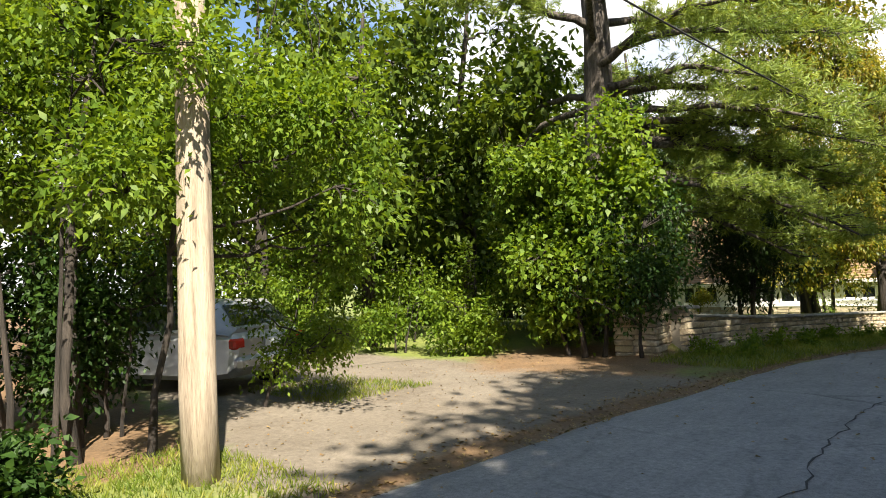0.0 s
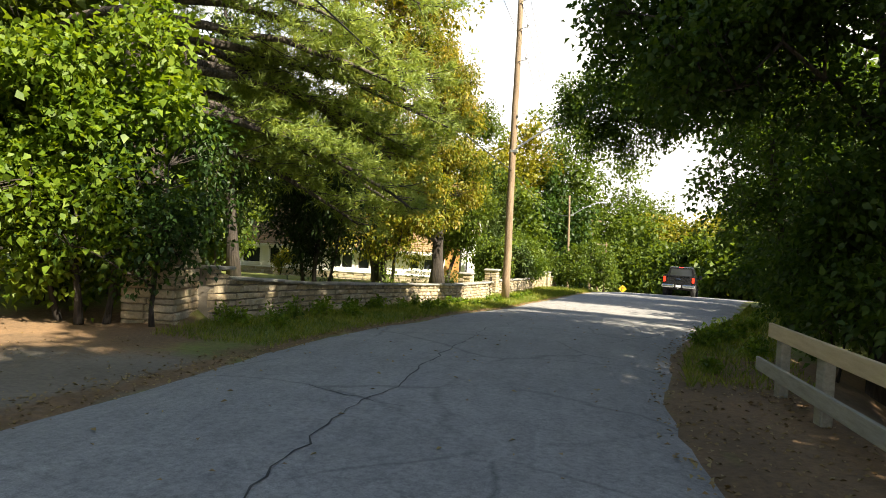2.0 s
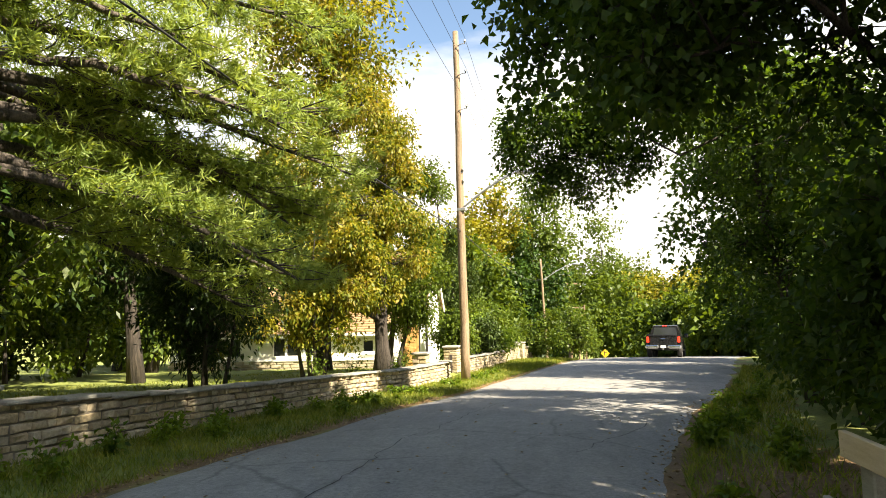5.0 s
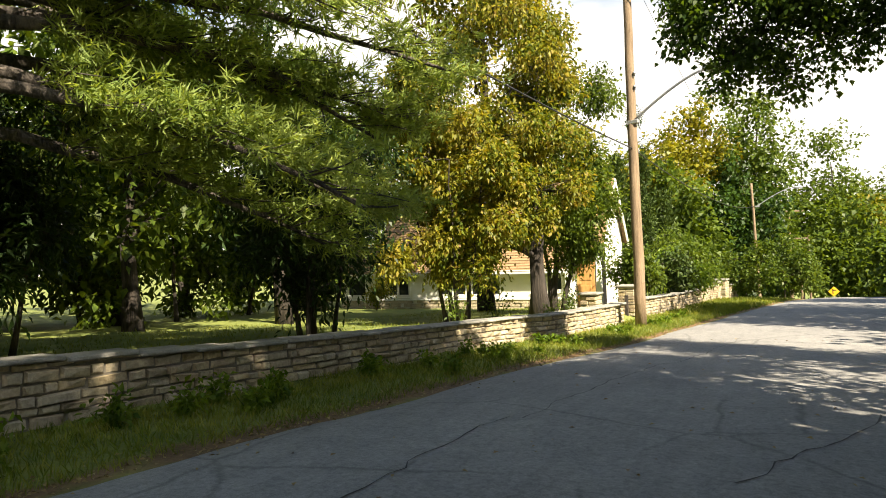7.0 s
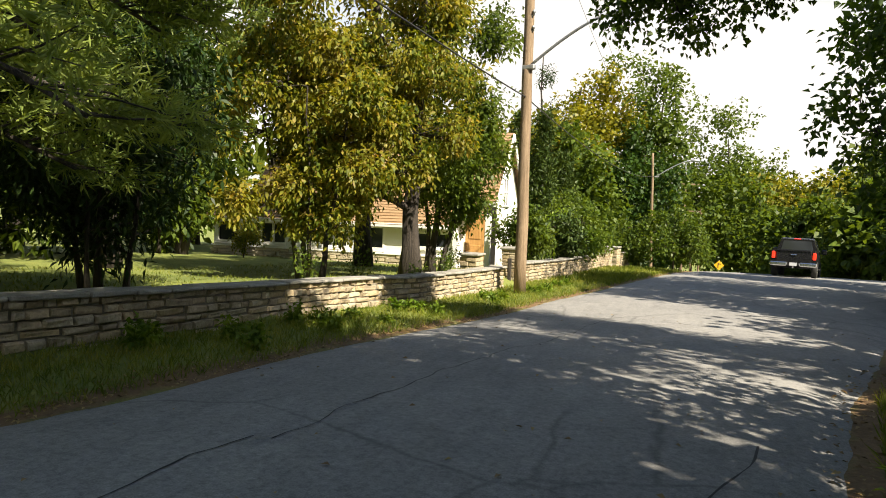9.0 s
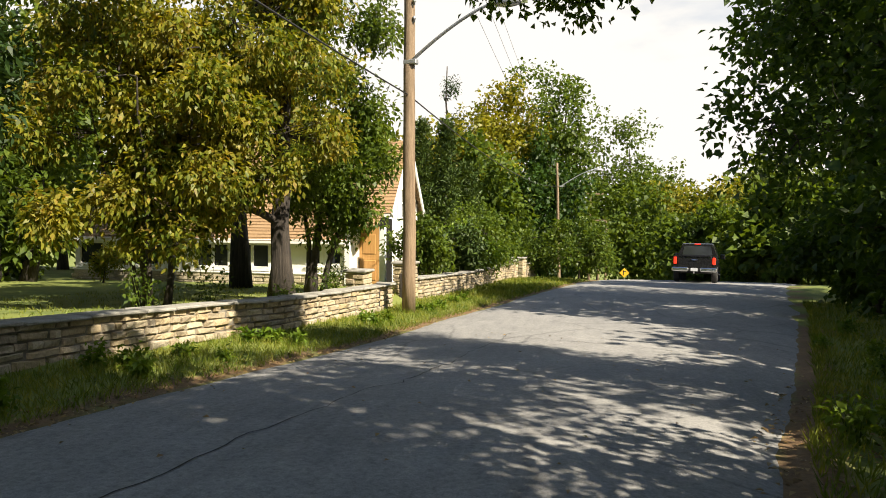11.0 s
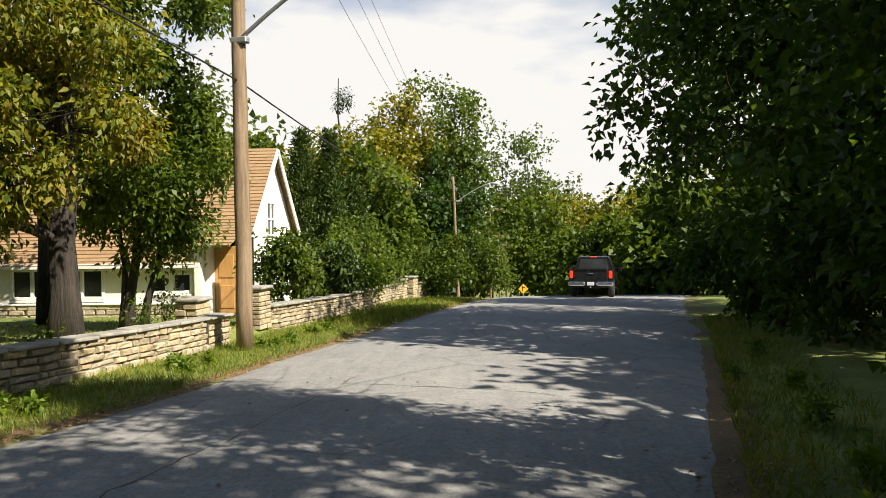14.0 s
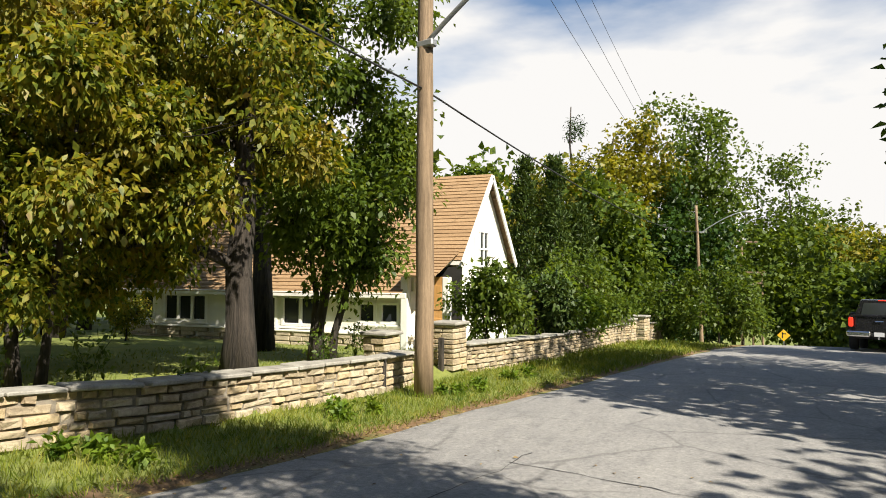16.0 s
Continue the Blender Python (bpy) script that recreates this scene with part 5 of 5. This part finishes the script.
def saloon(x, y, turn):
    """A silver estate car, nose along +y."""
    root = new("parked_car")
    root.matrix_world = pose(x, y, G_(x, y), 0, 0, turn)
    tagged(root, "silver estate car parked on the dirt drive", "car")
    loft([ring(-2.2, 0.72, 0.68, 0.42, 0.86), ring(-2.1, 0.84, 0.78, 0.30, 0.95), ring(-1.6, 0.87, 0.80, 0.24, 0.97), ring(1.3, 0.87, 0.80, 0.24, 0.93), ring(1.95, 0.84, 0.74, 0.26, 0.82), ring(2.2, 0.70, 0.6, 0.36, 0.7)], "body", M["silver_paint"], root)
    loft([ring(-2.05, 0.76, 0.60, 0.90, 1.02, 0.03), ring(-1.6, 0.78, 0.58, 0.93, 1.44, 0.05), ring(0.1, 0.78, 0.58, 0.92, 1.47, 0.05), ring(1.05, 0.76, 0.6, 0.9, 0.98, 0.02)], "cabin", M["silver_paint"], root)
    b = Build()
    for s in (-1, 1):
        b.add([(s * 0.765, -1.6, 1.0), (s * 0.765, 0.7, 1.0), (s * 0.62, 0.0, 1.40), (s * 0.62, -1.5, 1.40)], [(0, 1, 2, 3)])
    b.add([(-0.62, -2.02, 1.06), (0.62, -2.02, 1.06), (0.50, -1.68, 1.38), (-0.50, -1.68, 1.38)], [(0, 1, 2, 3)])
    b.make("window", M["glass"], root)
    for s in (-1, 1):
        b = Build()
        b.box((s * 0.68, -2.14, 0.80), (0.24, 0.14, 0.16), 0, 0.03)
        b.make("tail_lamp", M["red_lens"], root)
        for yy in (-1.35, 1.35):
            wheel(root, s * 0.76, yy, 0.31, 0.31, 0.2, s)
    b = Build()
    b.box((0, -2.2, 0.50), (1.55, 0.18, 0.22), 0, 0.06)
    b.make("bumper", M["silver_paint"], root)
    b = Build()
    b.box((0, -2.235, 0.76), (0.34, 0.02, 0.16), 0, 0.005)
    b.make("plate", M["plate"], root)


saloon(-11.35, 5.05, 104)


def warning_sign(x, y):
    z = G_(x, y)
    root = tagged(empty("road_sign", x, y, z), "yellow diamond warning sign on a thin post", "road sign")
    b = Build()
    b.tube([(0, 0.04, -0.1), (0, 0.04, 2.1)], (0.035, 0.035), 8)
    b.make("post", M["steel"], root)
    for name, mat, r, yy, zc in (("panel", M["yellow"], 0.36, 0.0, 1.75),):
        b = Build()
        b.box((0, 0, 0), (r * 1.41, 0.02, r * 1.41), 0, 0.02, pose(0, yy, zc, 0, 45, 0))
        b.make(name, mat, root)
    b = Build()
    b.box((0, 0, 0.98), (0.44, 0.02, 0.34), 0, 0.015)
    b.make("tab", M["yellow"], root)
    b = Build()
    b.box((-0.06, -0.016, 1.76), (0.06, 0.008, 0.36), 0, 0.003)
    b.box((0.03, -0.016, 1.85), (0.22, 0.008, 0.06), 0, 0.003)
    b.make("symbol", M["wire"], root)


warning_sign(6.1, 63.5)

# ---- house ----


def house():
    root = tagged(empty("house", 0, 0, 0), "white cottage with brown shingle roof and stone base", "house")
    x0, x1, y0, y1, ze, zr, zg = -16.0, -4.92, 38.5, 43.6, 1.72, 4.45, -1.9
    ym = (y0 + y1) / 2
    # main block with its gables
    b = Build()
    t = 0.25
    out = [(x0, y0), (x1, y0), (x1, y1), (x0, y1)]
    v = [(x, y, z) for z in (zg, ze) for x, y in out] + [(x0, ym, zr), (x1, ym, zr)]
    b.add(v, [(0, 1, 5, 4), (2, 3, 7, 6), (1, 2, 6, 9, 5), (3, 0, 4, 8, 7), (0, 3, 2, 1)])
    b.make("wall", M["white_wall"], root)
    # front room with windows, under a lean-to roof
    f0, fx0, fx1, zt = 36.9, -17.4, -5.85, 0.46
    wins = [(-17.2, -16.1, -0.72, 0.24, 1), (-15.6, -13.7, -0.72, 0.26, 3), (-12.1, -10.75, -0.72, 0.26, 2), (-10.5, -9.1, -0.72, 0.26, 2), (-7.62, -7.05, -0.55, 0.12, 1), (-6.85, -6.25, -0.55, 0.12, 1)]
    w = Build()
    xs = [fx0] + [q for a in wins for q in a[:2]] + [fx1]
    for i in range(0, len(xs), 2):
        w.box(((xs[i] + xs[i + 1]) / 2, f0 + 0.11, (zg + zt) / 2), (xs[i + 1] - xs[i], 0.22, zt - zg))
    for a, c, s, h, n in wins:
        w.box(((a + c) / 2, f0 + 0.11, (zg + s) / 2), (c - a, 0.22, s - zg))
        w.box(((a + c) / 2, f0 + 0.11, (h + zt) / 2), (c - a, 0.22, zt - h))
    w.box((fx1 - 0.11, (f0 + 0.22 + y0) / 2, (zg + zt + 0.5) / 2), (0.22, y0 - f0 - 0.23, zt + 0.5 - zg))
    w.box((fx0 + 0.11, (f0 + 0.22 + y0) / 2, (zg + zt) / 2), (0.22, y0 - f0 - 0.23, zt - zg))
    w.make("front_wall", M["white_wall"], root)
    for a, c, s, h, n in wins:
        fr = Build()
        cx, cz = (a + c) / 2, (s + h) / 2
        for z in (s + 0.04, h - 0.04):
            fr.box((cx, f0 + 0.02, z), (c - a + 0.06, 0.10, 0.09), 0, 0.008)
        for k in range(n + 1):
            fr.box((a + (c - a) * k / n, f0 + 0.02, cz), (0.10, 0.09, h - s - 0.09), 0, 0.008)
        fr.box((cx, f0 - 0.02, s - 0.05), (c - a + 0.14, 0.14, 0.06), 0, 0.01)
        fr.make("window_frame", M["trim"], root)
        g = Build()
        g.box((cx, f0 + 0.10, cz), (c - a - 0.02, 0.012, h - s - 0.02))
        g.make("window_pane", M["glass"], root)
    # stone base of the front
    rng = np.random.default_rng(5)
    x = fx0
    sb = Build()
    while x < fx1 - 0.1:
        for z in (-1.55, -1.38, -1.2, -1.04):
            ln = rng.uniform(0.25, 0.5)
            sb.box((x + ln / 2 + rng.uniform(-0.1, 0.1), f0 - 0.06 + rng.uniform(-0.015, 0.015), z + 0.08), (ln, 0.12, 0.15), 0, 0.015)
        x += 0.37
    tagged(sb.make("base_stones", M["stone"], root), kind="stuff")
    sl = Build()
    sl.box(((fx0 + fx1) / 2, f0 - 0.06, -0.86), (fx1 - fx0 + 0.1, 0.20, 0.06), 0, 0.01)
    sl.make("sill_course", M["trim"], root)
    # porch with the gold door
    pz = zt + 0.7
    d = Build()
    d.box((-5.45, f0 + 0.9, -0.2), (0.78, 0.06, 2.2), 0, 0.01)
    for zz in (-0.75, 0.25):
        d.box((-5.45, f0 + 0.86, zz), (0.5, 0.03, 0.75), 0, 0.012)
    d.make("door", M["door"], root)
    po = Build()
    po.box((-5.98, f0 - 0.05, -0.4), (0.24, 0.24, 2.6), 0, 0.02)
    po.box((-4.72, f0 + 0.15, -0.4), (0.22, 0.22, 2.6), 0, 0.02)
    po.make("porch_post", M["trim"], root)
    # near-black panel paints in the shade at the back of the porch
    dk = Build()
    dk.box((-5.2, f0 + 1.2, -0.3), (1.1, 0.05, 3.0))
    dk.make("porch_dark_panel", M["dark"], root)
    # roofs of overlapping shingle courses
    def slope(xa, xb, ya, za, yb, zb, n, over=0.0):
        for k in range(n):
            s0, s1 = k / n, min(1.0, (k + 1.25) / n)
            p0, p1 = np.array((ya + (yb - ya) * s0, za + (zb - za) * s0)), np.array((ya + (yb - ya) * s1, za + (zb - za) * s1))
            nrm = np.array((-(zb - za), yb - ya))
            nrm = nrm / np.linalg.norm(nrm)
            if nrm[1] < 0:
                nrm = -nrm
            lo, hi = p0 + nrm * 0.045, p1 + nrm * 0.012
            c = Build()
            jx = rng.uniform(-0.01, 0.01)
            v = [(xa + jx, *p0), (xb + jx, *p0), (xb + jx, *lo), (xa + jx, *lo), (xa + jx, *hi), (xb + jx, *hi)]
            c.add(v, [(0, 1, 2, 3), (3, 2, 5, 4), (0, 3, 4), (1, 5, 2)])
            c.make("shingle_course", M["course"], root)
    rise = (zr - ze) / (ym - y0)
    slope(x0 - 0.3, x1 + 0.28, y0 - 0.35, ze - 0.35 * rise + 0.05, ym, zr + 0.06, 24)
    slope(x0 - 0.3, x1 + 0.28, y1 + 0.35, ze - 0.35 * rise + 0.05, ym, zr + 0.06, 12)
    slope(fx0 - 0.3, -6.0, f0 - 0.4, zt - 0.12, y0, 1.6, 11)
    slope(-6.0, x1 + 0.1, f0 - 0.5, zt + 0.45, y0, 1.75, 9)
    # white barge boards and fascia
    tr = Build()
    for ya in (y0, y1):
        sgn = -1 if ya == y0 else 1
        ln = math.hypot(ym - y0 + 0.35, (ym - y0 + 0.35) * rise)
        ang = math.degrees(math.atan2(rise, 1)) * (1 if sgn < 0 else -1)
        mid = ((ya + sgn * 0.35 + ym) / 2, (ze - 0.35 * rise + zr) / 2 - 0.04)
        tr.box((0, 0, 0), (0.06, ln, 0.22), 0, 0.01, pose(x1 + 0.27, mid[0], mid[1], ang, 0, 0))
    tr.box(((fx0 - 6.0) / 2, f0 - 0.39, zt - 0.12), (abs(fx0 + 6.0) + 0.4, 0.05, 0.16), 0, 0.01)
    tr.box(((x0 + x1) / 2, y0 - 0.34, ze - 0.35 * rise), (x1 - x0 + 0.5, 0.05, 0.16), 0, 0.01)
    tr.make("barge_board", M["trim"], root)
    # gable window with shutters
    gw = Build()
    yc, s, h = 40.75, 1.25, 2.45
    for yy in (yc - 0.42, yc, yc + 0.42):
        gw.box((x1 + 0.03, yy, (s + h) / 2), (0.08, 0.07, h - s), 0, 0.008)
    for zz in (s, (s + h) / 2, h):
        gw.box((x1 + 0.03, yc, zz), (0.09, 0.95, 0.07), 0, 0.008)
    gw.make("window_frame", M["trim"], root)
    gp = Build()
    gp.box((x1 + 0.012, yc, (s + h) / 2), (0.03, 0.82, h - s - 0.05))
    gp.make("window_pane", M["glass"], root)
    for yy in (yc - 0.72, yc + 0.72):
        sh = Build()
        sh.box((x1 + 0.03, yy, (s + h) / 2), (0.06, 0.36, h - s + 0.1), 0, 0.01)
        sh.make("shutter", M["cream"], root)


house()

# ---- grass, weeds and fallen leaves ----


def grass_patch(name, label, pts, length, width, mat, rng, lean=0.45):
    n = len(pts)
    z = ground_z(pts[:, 0], pts[:, 1])
    pos = np.stack([pts[:, 0], pts[:, 1], z - 0.01], 1)
    ahead = unit(np.stack([rng.normal(0, lean, n), rng.normal(0, lean, n), np.ones(n)], 1))
    nm = unit(np.stack([rng.normal(0, 1, n), rng.normal(0, 1, n), np.zeros(n)], 1))
    l = length * rng.uniform(0.5, 1.3, n)
    ob = blades(name, pos, ahead, nm, l, width, mat, fold=0.05)
    return tagged(ob, label, "grass", kind="stuff")


def strewn(rng, n, y0, y1, fa, fb, power=1.0):
    y = rng.uniform(y0, y1, n)
    u = rng.uniform(0, 1, n) ** power
    return np.stack([fa(y) + (fb(y) - fa(y)) * u, y], 1)


rng = np.random.default_rng(77)
grass_patch("verge_grass", "rough green grass along the foot of the stone wall", strewn(rng, 24000, 10.6, 34, lambda y: wall_x(y) + 0.02, lambda y: left_edge(y) - 0.05, 1.1), 0.135, 0.011, M["grass"], rng)
grass_patch("verge_grass", "rough green grass along the foot of the stone wall", strewn(rng, 7000, 34, 48, lambda y: wall_x(y) + 0.02, lambda y: left_edge(y), 1.0), 0.17, 0.025, M["grass"], rng)
grass_patch("verge_grass", "rough weedy grass at the road's edge", strewn(rng, 9000, 10.5, 36, lambda y: right_edge(y) + 0.15, lambda y: right_edge(y) + 1.7, 1.6), 0.17, 0.014, M["grass"], rng)
grass_patch("lawn_grass", "mown lawn behind the stone wall", strewn(rng, 9000, 13.5, 36.5, lambda y: wall_x(y) - 0.35, lambda y: wall_x(y) - 7.5, 1.3), 0.09, 0.016, M["grass"], rng)
grass_patch("drive_grass", "thin grass at the edge of the dirt drive", np.concatenate([strewn(rng, 5000, 0.6, 3.0, lambda y: left_edge(y) - 0.15, lambda y: left_edge(y) - 2.6), strewn(rng, 2600, 5.2, 7.0, lambda y: left_edge(y) - 3.2, lambda y: left_edge(y) - 5.5)]), 0.10, 0.01, M["grass"], rng)


def fallen(name, label, pts, size, rng):
    n = len(pts)
    z = np.maximum(ground_z(pts[:, 0], pts[:, 1]), np.where((pts[:, 0] > left_edge(pts[:, 1])) & (pts[:, 0] < right_edge(pts[:, 1])), road_top(pts[:, 0], pts[:, 1]), -99)) + 0.012
    a = rng.uniform(0, 2 * np.pi, n)
    ahead = unit(np.stack([np.cos(a), np.sin(a), rng.normal(0, 0.15, n)], 1))
    nm = unit(np.stack([rng.normal(0, 0.25, n), rng.normal(0, 0.25, n), np.ones(n)], 1))
    s = size * rng.uniform(0.6, 1.3, n)
    return tagged(blades(name, np.stack([pts[:, 0], pts[:, 1], z], 1), ahead, nm, s, s * 0.6, M["litter"]), label, "fallen leaves", kind="stuff")


fallen("fallen_leaves", "dry brown leaves along the road's left edge", strewn(rng, 3000, 1, 38, lambda y: left_edge(y) + 0.25, lambda y: left_edge(y) - 0.5), 0.05, rng)
fallen("fallen_leaves", "dry brown leaves on the road's right shoulder", strewn(rng, 3200, 0, 22, lambda y: right_edge(y) - 0.25, lambda y: right_edge(y) + 1.8), 0.055, rng)
fallen("fallen_leaves", "dry leaves scattered over the road and drive", strewn(rng, 260, 1, 26, lambda y: left_edge(y), lambda y: right_edge(y)), 0.05, rng)
fallen("fallen_leaves", "pine litter and leaves strewn over the dirt drive", strewn(rng, 700, 3, 10.5, lambda y: left_edge(y) - 0.1, lambda y: left_edge(y) - 6), 0.04, rng)

# ---- stone wall ----


def stone_mesh(rng, k):
    """One rough-dressed stone of unit size, its face (+x) bulging a little."""
    bm = bmesh.new()
    j = lambda s: rng.uniform(-s, s)
    back = [bm.verts.new((-0.5, sy * 0.5, sz * 0.5)) for sy, sz in ((-1, -1), (1, -1), (1, 1), (-1, 1))]
    mid = [bm.verts.new((0.28 + j(0.08), sy * (0.5 - abs(j(0.03))), sz * (0.5 - abs(j(0.09))))) for sy, sz in ((-1, -1), (1, -1), (1, 1), (-1, 1))]
    fr = [bm.verts.new((0.5 + j(0.1), sy * (0.42 + j(0.05)), sz * (0.34 + j(0.08)))) for sy, sz in ((-1, -1), (1, -1), (1, 1), (-1, 1))]
    for a, b in ((back, mid), (mid, fr)):
        for i in range(4):
            bm.faces.new((a[i], a[(i + 1) % 4], b[(i + 1) % 4], b[i]))
    bm.faces.new(fr)
    me = bpy.data.meshes.new("stone")
    bm.to_mesh(me)
    bm.free()
    me.materials.append(M["stone"])
    return me


def tone_attr(me, values):
    at = me.attributes.new("tone", "FLOAT", "POINT")
    at.data.foreach_set("value", np.asarray(values, np.float32))


def stone_wall():
    rng = np.random.default_rng(8)
    kinds = [stone_mesh(rng, k) for k in range(16)]
    shape = [(np.array([v.co for v in m.vertices]), [tuple(p.vertices) for p in m.polygons]) for m in kinds]
    depth = 0.34
    runs = ((12.3, 29.0), (29.16, 30.15), (32.75, 46.6), (49.9, 50.9))
    core, rest, tones = Build(), Build(), []
    stones, caps = [], []
    for a, b in runs:
        n = max(2, int((b - a) / 0.6) + 1)
        ys = np.linspace(a, b, n)
        v, f = [], []
        for y in ys:
            x, z, h = float(wall_x(y)), float(road_z(y)), float(wall_h(y))
            v += [(x - 0.045, y, z - 0.2), (x - 0.045, y, z + h - 0.02), (x - depth, y, z + h - 0.02), (x - depth, y, z - 0.2)]
        for i in range(n - 1):
            for k in range(4):
                f.append((4 * i + k, 4 * i + (k + 1) % 4, 4 * i + 4 + (k + 1) % 4, 4 * i + 4 + k))
        f += [(3, 2, 1, 0), tuple(range(4 * n - 4, 4 * n))]
        core.add(v, f)
        level = -0.08
        while level < 0.9:
            ch = rng.uniform(0.07, 0.145)
            y = a + rng.uniform(-0.05, 0.0)
            while y < b - 0.04:
                ln = min(0.12 + 0.36 * rng.uniform() ** 1.4, b - y + 0.02)
                yc = y + ln / 2
                h = float(wall_h(yc))
                y += ln
                hh = min(ch, h - level)
                if hh < 0.03 or ln < 0.06:
                    continue
                ang = math.degrees(math.atan2(float(wall_x(yc + 0.2) - wall_x(yc - 0.2)), 0.4))
                grade = math.degrees(math.atan2(float(road_z(yc + 0.5) - road_z(yc - 0.5)), 1.0))
                m = pose(float(wall_x(yc)) - 0.085 + rng.uniform(-0.03, 0.028), yc, float(road_z(yc)) + level + hh / 2, grade + rng.uniform(-4, 4), rng.uniform(-3, 3), -ang + rng.uniform(-2, 2))
                m = m @ Matrix.Diagonal((0.17, ln - 0.014, hh - 0.012, 1))
                stones.append((yc, int(rng.integers(16)), m))
            level += ch
        y = a - 0.04
        while y < b - 0.1:
            ln = min(rng.uniform(0.45, 0.95), b + 0.05 - y)
            caps.append((y + ln / 2, ln))
            y += ln
    root = core.make("stone_wall", M["mortar"])
    tagged(root, "low dry-laid limestone wall with flat cap stones", "wall", kind="structure")
    for yc, k, m in stones:
        if 23.2 < yc < 31 and len([1 for c in root.children if c.name.startswith("stone")]) < 300:
            ob = new("stone", kinds[k])
            ob.parent = root
            ob.matrix_basis = m
        else:
            p, f = shape[k]
            q = p @ np.array(m.to_3x3()).T + np.array(m.translation)
            rest.add(q, f)
            tones += [rng.uniform()] * len(q)
    ob = tagged(rest.make("stones", M["stone"], root), kind="stuff")
    tone_attr(ob.data, tones)
    for yc, ln in caps:
        b = Build()
        ang = math.degrees(math.atan2(float(wall_x(yc + 0.2) - wall_x(yc - 0.2)), 0.4))
        grade = math.degrees(math.atan2(float(road_z(yc + 0.5) - road_z(yc - 0.5)), 1.0))
        th = rng.uniform(0.04, 0.065)
        m = pose(float(wall_x(yc)) - depth / 2, yc, float(road_z(yc) + wall_h(yc)) + th / 2 - 0.008, grade + rng.uniform(-0.8, 0.8), rng.uniform(-1.5, 1.5), -ang)
        b.box((0, 0, 0), (depth + 0.12 + rng.uniform(-0.03, 0.03), ln - 0.012, th), 0, 0.014, m)
        b.make("cap_stone", M["cap"], root)
    return shape


def pillar(label, x, y, w, h, turn, seed, z=None, cap=True):
    """A square pier of stacked stones under a flat cap."""
    rng = np.random.default_rng(seed)
    z = G_(x, y) - 0.1 if z is None else z
    root = tagged(empty("stone_pillar", x, y, z, turn), label, "pillar", "gate pillars")
    b = Build()
    b.box((0, 0, h / 2), (w - 0.1, w - 0.1, h))
    b.make("core", M["mortar"], root)
    level, odd = 0.0, 0
    while level < h - 0.04:
        ch = min(rng.uniform(0.08, 0.16), h - level)
        for s in range(4):
            cut = rng.uniform(0.35, 0.65)
            for a0, a1 in ((0, cut), (cut, 1)):
                ln = (a1 - a0) * w
                off = (a0 + a1) / 2 * w - w / 2
                c = Build()
                m = pose(0, 0, 0, 0, 0, 90 * s) @ pose(w / 2 - 0.06 + rng.uniform(-0.02, 0.015), off, level + ch / 2)
                c.box((0, 0, 0), (0.14, ln - 0.012, ch - 0.012), 0, 0.016, m)
                c.make("stone", M["stone"], root)
        level += ch
    if cap:
        c = Build()
        c.box((0, 0, h + 0.03), (w + 0.12, w + 0.12, 0.075), 0.03, 0.02)
        c.make("cap_stone", M["cap"], root)
    return root


stone_wall()
pillar("stacked limestone gate pillar with a flat cap", -2.72, 32.4, 0.56, 0.98, -8, 1)
pillar("stacked limestone gate pillar with a flat cap", -3.75, 31.2, 0.55, 0.95, -8, 2, z=-1.2)
pillar("tall old stone pillar half hidden by leaves", -6.0, 11.9, 0.85, 1.45, 5, 3)
pillar("stone pillar with a flat cap at the wall's end", -0.85, 46.95, 0.6, 1.02, -12, 4)
pillar("stone pillar with a flat cap at the wall's end", -0.62, 49.5, 0.66, 1.16, -12, 5)
pillar("stone pillar with a flat cap at the wall's end", -0.10, 51.15, 0.55, 0.98, -12, 6)
g = Build()
g.box((-2.62, 29.08, float(road_z(29.08)) + 0.32), (0.16, 0.10, 0.66), 0, 0.012)
tagged(g.make("slot_upright", M["bark_dark"]), "dark timber post set into the stone wall", "post")
# added dark strip stands in for the dark slot beside the pillar
g = Build()
g.box((-2.72, 31.95, float(road_z(31.95)) + 0.42), (0.10, 0.12, 0.84), 0, 0.012)
tagged(g.make("slot_upright", M["bark_dark"]), "dark upright strip in the slot beside the pillar", "post")
